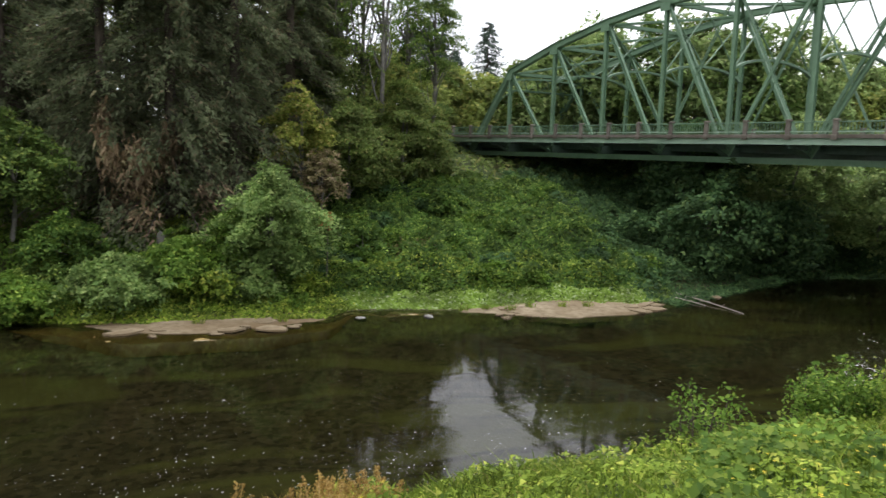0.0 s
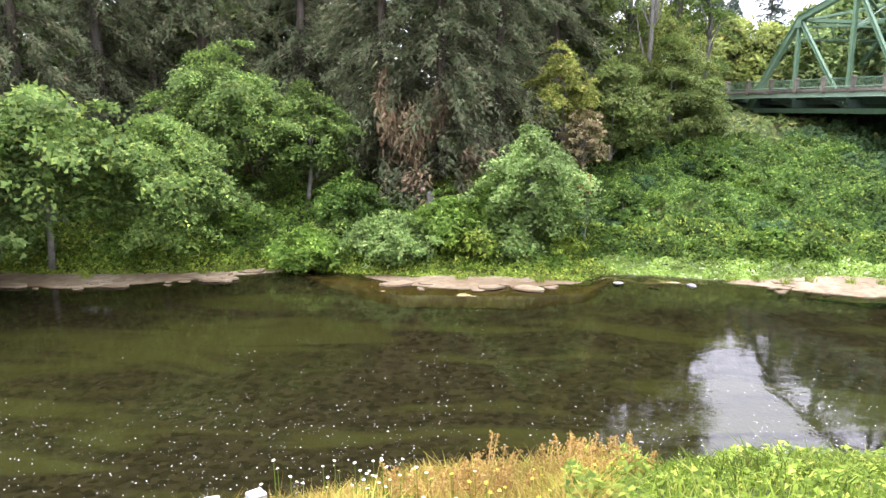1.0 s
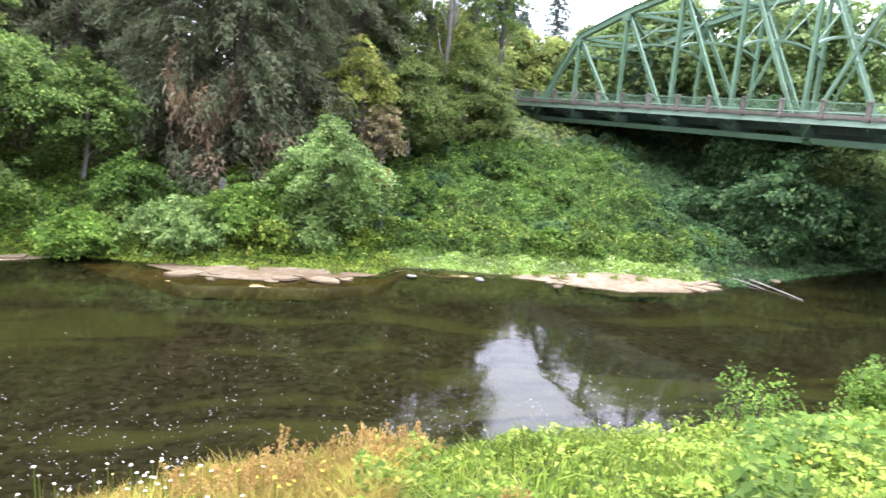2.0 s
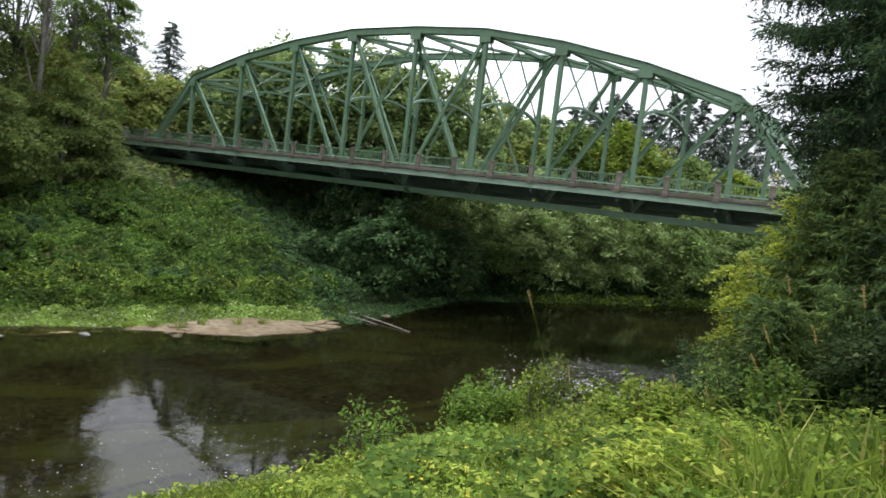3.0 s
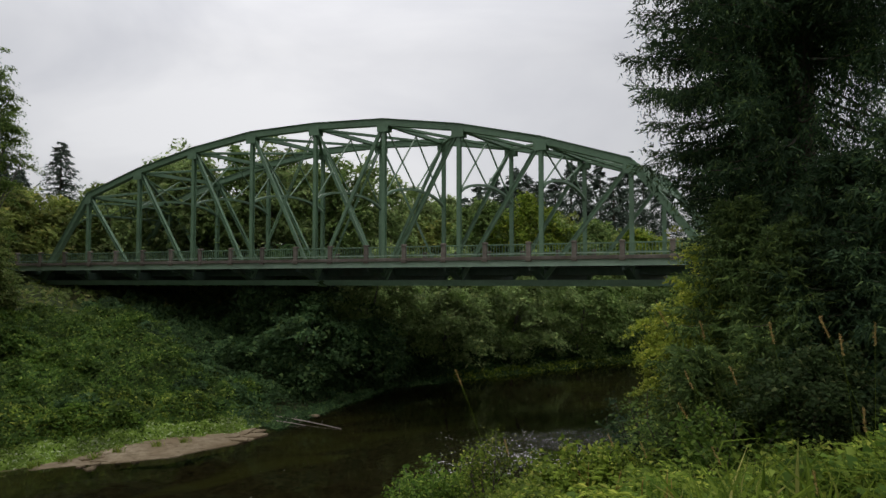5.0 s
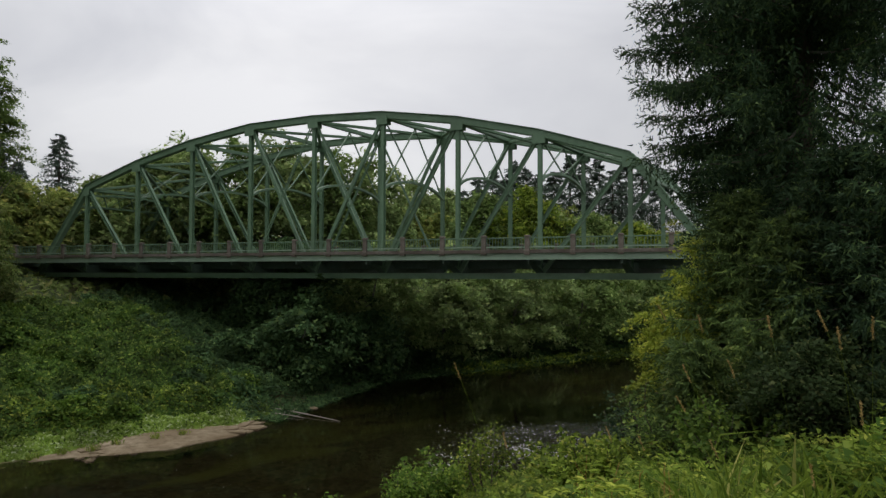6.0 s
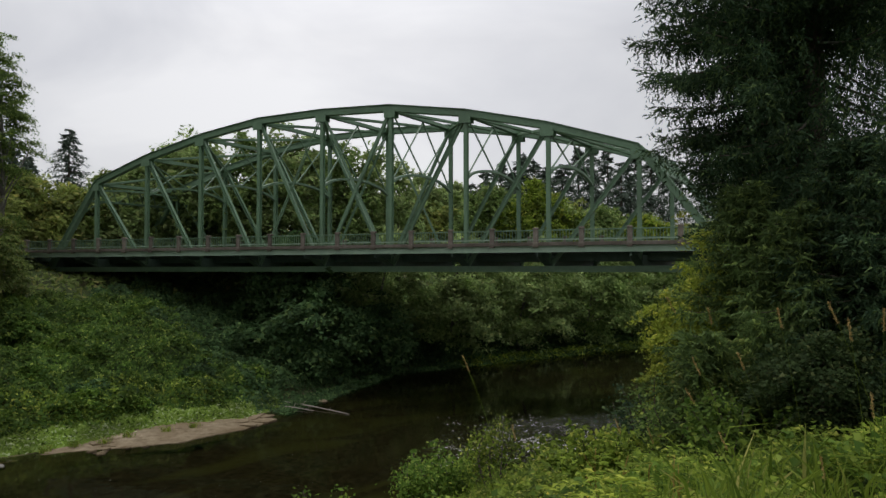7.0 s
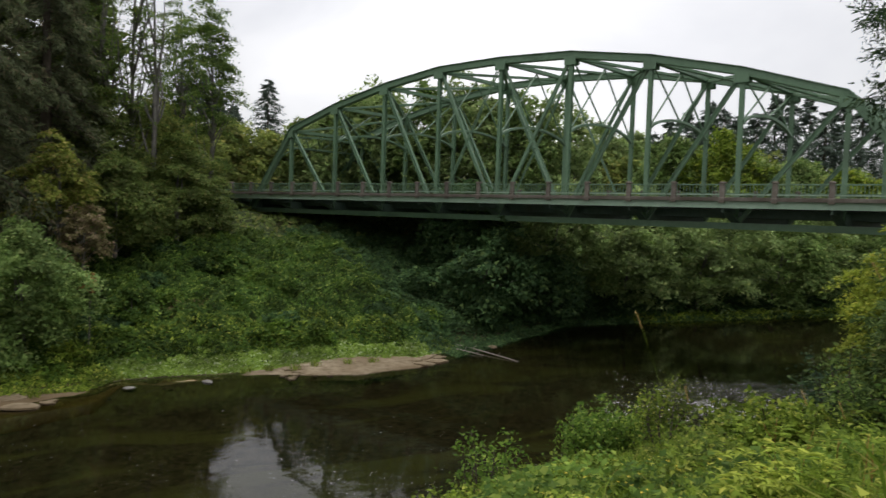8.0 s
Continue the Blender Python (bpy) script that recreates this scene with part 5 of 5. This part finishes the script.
def flower(az, dist, h, me, label, group):
    x, y = polar(az, dist)
    b = on_land(x, y)
    t = thing("flower", b, label, "flower", group)
    s = new("stalk", STALK)
    s.parent, s.matrix_basis = t, Matrix.Diagonal((1, 1, h, 1))
    p = new("petals", me)
    p.parent, p.matrix_basis = t, pose(0, 0, h, random.uniform(-25, 10), random.uniform(-20, 20), random.uniform(0, 360))
    if me is DAISY:
        c = new("centre", CENTRE)
        c.parent, c.matrix_basis = t, pose(0, 0, h + 0.004)


for i in range(34):
    flower(random.gauss(-56, 3.4), random.uniform(3.9, 4.9), random.uniform(0.30, 0.5), DAISY, "white daisy on a thin green stalk", "daisies")
for az, dist, h in ((-64.3, 4.6, 0.62), (-64.0, 4.65, 0.55), (-65.2, 4.5, 0.42), (-62.5, 4.6, 0.44), (-62, 4.6, 0.42), (-66.5, 4.4, 0.38), (-63, 4.5, 0.5)):
    flower(az, dist, h, DAISY, "tall white daisy standing above the grass", "daisies")
for i in range(70):
    flower(random.gauss(6, 6), random.uniform(3.6, 6.5), random.uniform(0.36, 0.5), BUTTERCUP, "yellow buttercup in the meadow grass", "buttercups")
for i in range(26):
    flower(random.gauss(-44, 5), random.uniform(3.8, 5.2), random.uniform(0.26, 0.4), BUTTERCUP, "yellow flower among dry grass", "buttercups")


# a shrub and saplings on the edge of the bank
def shrub(az, dist, h, r, mat, label, leaf=0.06, stems=7, per=170, name="shrub", z=None):
    x, y = polar(az, dist)
    b = on_land(x, y)
    if z is not None:
        b.z = z
    t = thing(name, b, label, "shrub")
    P, N = [], []
    for i in range(stems):
        a = math.tau * i / stems + random.uniform(-0.4, 0.4)
        q = r * random.uniform(0.25, 1.0)
        tip = b + Vector((math.cos(a) * q, math.sin(a) * q, h * random.uniform(0.6, 1.0) * (1 - 0.3 * q / r)))
        pts = bent_stem(b + Vector((0, 0, -0.05)), tip, 0.12 * h, 6)
        bm = bmesh.new()
        tube(bm, pts, [0.014 * h * (1 - 0.16 * k) for k in range(6)], 5)
        part("stem", from_bm("stem", bm, BARK, True), t)
        s = rng.uniform(0.15, 1.02, per)
        pa = np.array([list(p) for p in pts])
        c = np.stack([np.interp(s * 5, range(6), pa[:, k]) for k in range(3)], 1)
        P.append(c + rng.normal(size=(per, 3)) * (0.16 * h * (1.1 - 0.75 * s))[:, None] * np.array([1, 1, 0.6]))
        N.append(rng.normal(size=(per, 3)) * 0.55 + np.array([0, -0.2, 0.9]))
    P, N = np.concatenate(P), np.concatenate(N)
    part("foliage", leaves("foliage", P, N, leaf * rng.uniform(0.5, 1.4, len(P)), mat, 0.6, simple=len(P) > 6000), t)
    return t


shrub(-1.2, 10.5, 1.4, 0.5, BRAMBLE, "small green willow shrub at the edge of the bank", 0.06, 9, 330)
shrub(1.2, 10.5, 1.15, 0.75, BRAMBLE, "small green willow shrub at the edge of the bank", 0.06, 9, 330)
shrub(4.3, 10.0, 1.45, 0.3, LUSH, "upright green sapling at the edge of the bank", 0.05, 6, 330)
shrub(-10.6, 8.6, 1.15, 0.3, BRAMBLE, "small leafy sapling at the edge of the bank", 0.06, 4, 90)
shrub(-8.2, 8.8, 1.0, 0.3, BRAMBLE, "small leafy sapling at the edge of the bank", 0.06, 4, 90)
shrub(-13.5, 8.2, 0.42, 0.3, LUSH, "low green plant at the edge of the bank", 0.06, 4, 60)
shrub(10.5, 8.6, 0.95, 0.7, LUSH, "yellow-green elder with compound leaves", 0.07, 9, 220)
shrub(13.0, 8.4, 0.85, 0.6, LUSH, "yellow-green elder with compound leaves", 0.07, 8, 220)
shrub(14.5, 10.5, 1.2, 0.6, SPRUCE, "dark young spruce at the edge of the bank", 0.06, 8, 160)
shrub(17.5, 9.5, 1.3, 0.8, ALDER, "dark green shrub below the spruce", 0.06, 9, 190)
shrub(21, 8.5, 1.0, 0.8, BRAMBLE, "leafy shrub below the spruce", 0.07, 9, 170)

# young elders with feathered leaves at the edge of the meadow
def elder(az, dist, h, r, mat, label, fronds=40):
    x, y = polar(az, dist)
    b = on_land(x, y)
    t = thing("elder_shrub", b, label, "shrub", "young elders")
    P, D, N, S = [], [], [], []
    for i in range(6):
        a, out_ = i * 1.05 + random.uniform(-0.3, 0.3), random.uniform(0.15, 0.7) * r
        tip = b + Vector((math.cos(a) * out_, math.sin(a) * out_, h * random.uniform(0.65, 1.0)))
        pts = bent_stem(b + Vector((0, 0, -0.05)), tip, 0.06, 6)
        bm = bmesh.new()
        tube(bm, pts, [0.009, 0.008, 0.007, 0.006, 0.004, 0.003], 5)
        part("stem", from_bm("stem", bm, GRASS, True), t)
        for j in range(fronds // 6 + 2):
            f = random.uniform(0.35, 1.0)
            o = np.array(pts[min(5, int(f * 5.99))]) + rng.normal(size=3) * 0.02
            w = random.uniform(0, math.tau)
            d = np.array([math.cos(w), math.sin(w), random.uniform(0.0, 0.6)])
            s = np.array([-d[1], d[0], 0.0])
            long_ = random.uniform(0.16, 0.26)
            for q in (0.4, 0.65, 0.88):
                for sg in (-1, 1):
                    P.append(o + d * q * long_ + np.array([0, 0, -0.35 * q * q * long_]))
                    D.append(d * 0.55 + s * sg - np.array([0, 0, 0.35]))
                    N.append(np.array([0, 0, 1.0]) + rng.normal(size=3) * 0.15)
                    S.append(random.uniform(0.075, 0.11))
            P.append(o + d * long_ + np.array([0, 0, -0.35 * long_]))
            D.append(d - np.array([0, 0, 0.5]))
            N.append(np.array([0, 0, 1.0]) + rng.normal(size=3) * 0.15)
            S.append(0.11)
    part("foliage", leaves("foliage", P, N, np.array(S), mat, 0.30, np.array(D)), t)


for az, dist, h, r, mat in ((10.6, 4.9, 0.72, 0.42, YELLOW_GREEN), (12.4, 4.7, 0.62, 0.45, YELLOW_GREEN), (14.2, 5.1, 0.66, 0.4, LUSH), (8.6, 4.6, 0.45, 0.4, LUSH), (16.3, 4.9, 0.55, 0.4, YELLOW_GREEN)):
    elder(az, dist, h, r, mat, "young yellow-green elder with feathered leaves on the bank")

# dry leafless twigs beside them
for az, dist, h in ((13.4, 5.6, 0.75), (14.4, 5.7, 0.7), (15.3, 5.6, 0.62), (16.6, 5.6, 0.66), (17.4, 5.5, 0.6)):
    x, y = polar(az, dist)
    b = on_land(x, y)
    t = thing("dry_twig", b, "dry pale brown leafless twig on the bank", "twig", "dry twigs")
    tip = b + Vector((random.uniform(-0.15, 0.15), random.uniform(-0.1, 0.1), h))
    pts = bent_stem(b + Vector((0, 0, -0.05)), tip, 0.08, 6)
    bm = bmesh.new()
    tube(bm, pts, [0.006, 0.006, 0.005, 0.004, 0.003, 0.002], 5)
    part("stem", from_bm("stem", bm, DOCK, True), t)
    for k in (2, 3, 4):
        bm = bmesh.new()
        tube(bm, bent_stem(pts[k], pts[k] + Vector((random.uniform(-0.14, 0.14), random.uniform(-0.1, 0.1), random.uniform(0.06, 0.16))), 0.02, 4), [0.004, 0.003, 0.0025, 0.0015], 4)
        part("side_twig", from_bm("side_twig", bm, DOCK, True), t)

# feathery bushes in front of the spruce
for az, dist, h, r, mat, label in (
    (20.0, 11.5, 3.1, 0.95, YELLOW_GREEN, "feathery yellow-green bush before the dark spruce"), (18.6, 11.2, 2.2, 0.7, YELLOW_GREEN, "feathery yellow-green bush before the dark spruce"),
    (22.4, 12.0, 3.0, 0.9, HEDGE, "olive green bush below the spruce"), (20.6, 9.8, 1.3, 0.7, OLIVE, "olive green bush below the spruce"),
    (27.5, 9.0, 1.3, 0.9, SHADED_LEAF, "dark leafy bush in the shade of the spruce"),
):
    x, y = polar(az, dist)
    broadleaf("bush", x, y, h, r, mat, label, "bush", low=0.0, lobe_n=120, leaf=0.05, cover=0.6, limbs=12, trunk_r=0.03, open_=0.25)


# the great spruce on the near bank; small ones added for its low boughs
def spruce(x, y, height, radius, boughs, mat, label, outline, thickness, bare=None, low=0.4):
    """A spruce of arching boughs with side and hanging twigs; outline: shares of the radius at shares of the height;
    bare: (side, left, right, lowest, highest), a part of the crown that has lost most of its needles."""
    b = on_land(x, y)
    t = thing("spruce_tree", b, label, "tree")
    bm = bmesh.new()
    tube(bm, [b + Vector((0, 0, height * k - 0.3 * (k == 0))) for k in (0, 0.03, 0.3, 0.6, 0.85, 1)], [thickness * q for q in (1.4, 1.1, 0.85, 0.5, 0.22, 0.03)], 12)
    part("trunk", from_bm("trunk", bm, BARK, True), t)
    V, A, L, bmb = [], [], [], bmesh.new()
    for i in range(boughs):
        f = (i + random.random()) / boughs
        z0 = b.z + low + f * (height * 0.98 - low)
        az = i * 2.399 + random.uniform(-0.5, 0.5)
        Lb = (radius * float(np.interp(f, *outline)) + 0.12) * (0.62 + 0.44 * random.random() ** 0.7)
        dx = np.array([math.cos(az), math.sin(az), 0.0])
        side = np.array([-dx[1], dx[0], 0.0])
        m = max(8, int(Lb / 0.068))
        s = np.linspace(0.10, 1, m)
        sag = random.uniform(0.35, 0.62)
        rise = 0.26 * (s ** 2.6) + (0.25 * f - 0.10) * s - sag * s ** 1.3 * (1 - 0.5 * f)
        c = np.array([x, y, z0]) + dx * (s * Lb)[:, None] + np.array([0, 0, 1.0]) * (rise * Lb)[:, None] + side * (random.uniform(-0.22, 0.22) * Lb * s * s)[:, None]
        pts = [Vector(c[k]) for k in np.linspace(0, m - 1, 6).astype(int)]
        broken = bare and dx[0] * bare[0][0] + dx[1] * bare[0][1] > -0.2 and bare[3] < z0 < bare[4] + 0.6 and random.random() < 0.72
        if not broken:
            tube(bmb, [Vector((x, y, z0))] + pts, [0.013 * thickness / 0.1 * q + 0.003 for q in (1, 0.9, 0.75, 0.55, 0.38, 0.22, 0.05)], 5)
        for sg in (-1, 1):
            tw = (0.16 + 0.30 * np.sin(np.clip(s * 2.7, 0, 3.0))) * rng.uniform(0.5, 1.2, m) * min(1, 0.45 + 0.35 * Lb)
            V.append(c + rng.normal(size=(m, 3)) * 0.02)
            A.append(unit(dx * rng.uniform(0.45, 0.95, (m, 1)) + side * sg * rng.uniform(0.3, 1.0, (m, 1)) + np.array([0, 0, 1.0]) * rng.uniform(-0.75, 0.12, (m, 1))))
            L.append(tw)
            h = rng.random(m) < 0.95
            V.append(c[h])
            A.append(unit(np.array([0, 0, -1.0]) + side * sg * 0.25 + rng.normal(size=(int(h.sum()), 3)) * 0.18))
            L.append(rng.uniform(0.15, 0.75, int(h.sum())) * min(1, 0.4 + 0.4 * Lb))
        V.append(c[-1:])
        A.append(dx[None])
        L.append(np.array([0.2]))
    V, A, L = np.concatenate(V), np.concatenate(A), np.concatenate(L)
    if bare:
        right, o0, o1, zlo, zhi = bare
        o = (V[:, 0] - x) * right[0] + (V[:, 1] - y) * right[1]
        inside = (o > o0 + 0.25 * wob(V[:, 2], o, 0.5, 3)) & (o < o1) & (V[:, 2] > zlo + 0.4 * wob(o, o, 0.6, 1)) & (V[:, 2] < zhi + 0.45 * wob(o, V[:, 1], 0.5, 2))
        keep = ~inside | (rng.random(len(V)) < np.where(A[:, 2] < -0.8, 0.42, 0.05))
        V, A, L = V[keep], A[keep], L[keep]
    tagged(part("branchwork", from_bm("branchwork", bmb, BARK, True), t), kind="stuff")
    P, D = [], []
    for q in np.linspace(0.05, 1.0, 8):
        P.append(V + A * (L * q)[:, None])
        D.append(unit(A + unit(np.cross(A, rng.normal(size=A.shape))) * (0.75 if q < 0.9 else 0.2)))
    P, D = np.concatenate(P), np.concatenate(D)
    part("needles", leaves("needles", P, rng.normal(size=P.shape), rng.uniform(0.06, 0.12, len(P)), mat, 0.32, D, 0.02, True), t)
    return t


sx, sy = polar(26.9, 13.0)
spruce(sx, sy, 19.0, 2.42, 760, SPRUCE, "great dark spruce with drooping boughs on the near bank", ([0, 0.10, 0.16, 0.24, 0.42, 1], [0.55, 0.58, 0.68, 1, 1, 0]), 0.24,
       (polar(116.9, 1), -0.1, 2.2, 9.2, 11.5))
for az, dist, h, r, n, mat, label in (
    (22.6, 11.0, 3.5, 1.15, 95, LIT_SPRUCE, "young olive green spruce among the bushes"),
    (25.8, 10.4, 2.9, 1.1, 85, LIT_SPRUCE, "young spruce at the foot of the great spruce"),
    (29.3, 10.6, 3.6, 1.3, 95, SPRUCE, "young dark spruce at the foot of the great spruce"),
    (33.2, 10.2, 3.8, 1.4, 95, SPRUCE, "young dark spruce at the foot of the great spruce"),
    (19.6, 9.6, 1.5, 0.6, 45, LIT_SPRUCE, "small olive green spruce at the edge of the bank"),
):
    x, y = polar(az, dist)
    spruce(x, y, h, r, n, mat, label, ([0, 0.25, 1], [0.9, 1, 0.05]), 0.05, low=0.1)


# tall reed grass with seed heads
def reed(az, dist, tip_z, lean, head=0.10, label="tall grass stalk with a tan seed head"):
    """A stalk whose tip stands at that azimuth, distance and height, leaning from its foot."""
    a = radians(az)
    right = Vector((math.cos(a), -math.sin(a), 0))
    x, y = polar(az, dist)
    tip = Vector((x, y, tip_z))
    foot = tip - right * lean
    b = on_land(foot.x, foot.y)
    t = thing("reed_grass", b, label, "grass stalk", "tall grass stalks")
    pts = [b.lerp(tip, k) - right * lean * 0.55 * k * (1 - k) + Vector((0, 0, -0.03 * (k == 0))) for k in np.linspace(0, 1, 8)]
    bm = bmesh.new()
    tube(bm, pts, [0.0018 - 0.00015 * k for k in range(8)], 5)
    part("stalk", from_bm("stalk", bm, GRASS, True), t)
    k = 150
    s = 1 - head / (tip - b).length * rng.random(k)
    pa = np.array([list(p) for p in pts])
    c = np.stack([np.interp(s * 7, range(8), pa[:, j]) for j in range(3)], 1)
    c = c + rng.normal(size=(k, 3)) * 0.0016
    d = unit((pa[7] - pa[6])[None] / np.linalg.norm(pa[7] - pa[6]) + rng.normal(size=(k, 3)) * 0.25)
    part("seed_head", leaves("seed_head", c, rng.normal(size=(k, 3)), 0.011 * rng.uniform(0.6, 1.2, k), SEED, 0.26, d), t)
    bl = blades("blade", np.array([list(b.lerp(tip, q)) for q in (0.25, 0.45)]), rng.normal(size=(2, 3)) * 0.4, np.array([0.3, 0.25]), np.array([0.012, 0.01]), GRASS, 0.9)
    part("blade", bl, t)


for az, dist, tip_z, lean in (
    (27.8, 3.8, 7.84, -0.40), (29.0, 3.7, 7.77, -0.12), (31.1, 3.7, 7.82, 0.02), (24.6, 3.9, 7.80, -0.20), (19.9, 4.3, 7.78, -0.28), (17.1, 4.6, 7.82, -0.52), (21.9, 4.2, 7.55, -0.35),
    (18.8, 4.4, 7.49, -0.42), (18.3, 4.5, 7.30, -0.45), (30.3, 3.5, 7.48, -0.04), (27.2, 3.5, 7.20, -0.10), (1.6, 4.2, 7.50, -0.42), (5.4, 4.6, 7.02, -0.20), (20.6, 4.2, 7.12, -0.3), (13.2, 5.0, 7.0, -0.25), (33.0, 3.6, 7.7, -0.1), (15.6, 5.0, 6.95, -0.2),
):
    reed(az, dist, tip_z, lean)
near_blades("reed_blades", 1500, (9, 22, 3.4, 6.5, 1.0), 0.4, 0.7, 0.013, GRASS, "long arching green grass blades", (0.8, 2, 0.0), 0.3)
near_blades("reed_blades", 850, (19, 40, 3.0, 6.0, 1.0), 0.5, 1.0, 0.022, GRASS, "tall reed grass with long arching blades", (0.6, 4, -0.2), 0.22)
near_blades("short_grass", 14000, (-180, 180, 0.2, 10, 0.6), 0.10, 0.22, 0.010, GRASS, "short trodden grass round the viewpoint", (1.3, 8, -0.75))
# tufts in the cracks of the rock ledge
for u, d in ((13.6, 0.6), (14.8, 0.9), (16.6, 0.7), (17.9, 0.5), (2.2, 0.8), (-1.5, 0.9), (-14, 0.8), (-19, 0.7), (-26, 0.9), (12.4, 1.0), (11.2, 0.9)):
    x, y = to_xy(u, float(np.interp(u, FAR_U, FAR_V)) + d)
    k = 70
    root = np.array([x, y, 0.08]) + rng.normal(size=(k, 3)) * np.array([0.14, 0.14, 0.0])
    dr = np.stack([rng.normal(0, 0.5, k), rng.normal(0, 0.5, k), np.ones(k)], 1)
    tagged(new("grass_tuft", blades("grass_tuft", root, dr, rng.uniform(0.15, 0.4, k), 0.02, GRASS, 0.4)), "small tuft of grass growing on the rock ledge", "grass", "tufts on the ledge", kind="stuff")
near_blades("dry_blades", 260, (20, 36, 2.8, 4.2, 1.0), 0.25, 0.5, 0.02, DRY_GRASS, "withered brown grass blades", None, 0.9)


# white slatted boards and a metal post at the edge of the bank
def slatted_landing():
    x, y = polar(-75.5, 4.05)
    b = Vector((x, y, 5.56))
    t = thing("wooden_landing", b, "white painted slatted wooden boards at the edge of the bank", "landing")
    a = radians(-75.5)
    right, ahead = Vector((math.cos(a), -math.sin(a), 0)), Vector((math.sin(a), math.cos(a), 0))
    for i in range(6):
        c = b + right * (-0.42 + 0.155 * i)
        bm = bmesh.new()
        extrude_between(bm, c - ahead * 0.55 + Vector((0, 0, -0.02)), c + ahead * (0.20 + 0.02 * i) + right * 0.12 + Vector((0, 0, 0.03 + 0.008 * i)), box_profile(0.09, 0.035))
        part("board", from_bm("board", bm, WHITE_WOOD), t)
    for k in (-0.3, 0.1):
        bm = bmesh.new()
        extrude_between(bm, b - right * 0.55 + ahead * k + Vector((0, 0, -0.06)), b + right * 0.5 + ahead * k + Vector((0, 0, -0.06)), box_profile(0.07, 0.08))
        part("bearer", from_bm("bearer", bm, WHITE_WOOD), t)
    for sx_ in (-0.45, 0.42):
        for k in (-0.3, 0.1):
            p = b + right * sx_ + ahead * k
            bm = bmesh.new()
            extrude_between(bm, Vector((p.x, p.y, float(land(p.x, p.y)) - 0.2)), p + Vector((0, 0, -0.09)), box_profile(0.08, 0.08), (1, 0, 0))
            part("leg", from_bm("leg", bm, WHITE_WOOD), t)
    x, y = polar(-65.8, 4.2)
    g = on_land(x, y)
    bm = bmesh.new()
    extrude_between(bm, Vector((x, y, g.z - 0.3)), Vector((x, y, 5.72)), box_profile(0.10, 0.10), (1, 0, 0))
    tagged(new("metal_post", from_bm("metal_post", bm, GALVANISED)), "grey galvanised metal post at the edge of the bank", "post")


slatted_landing()
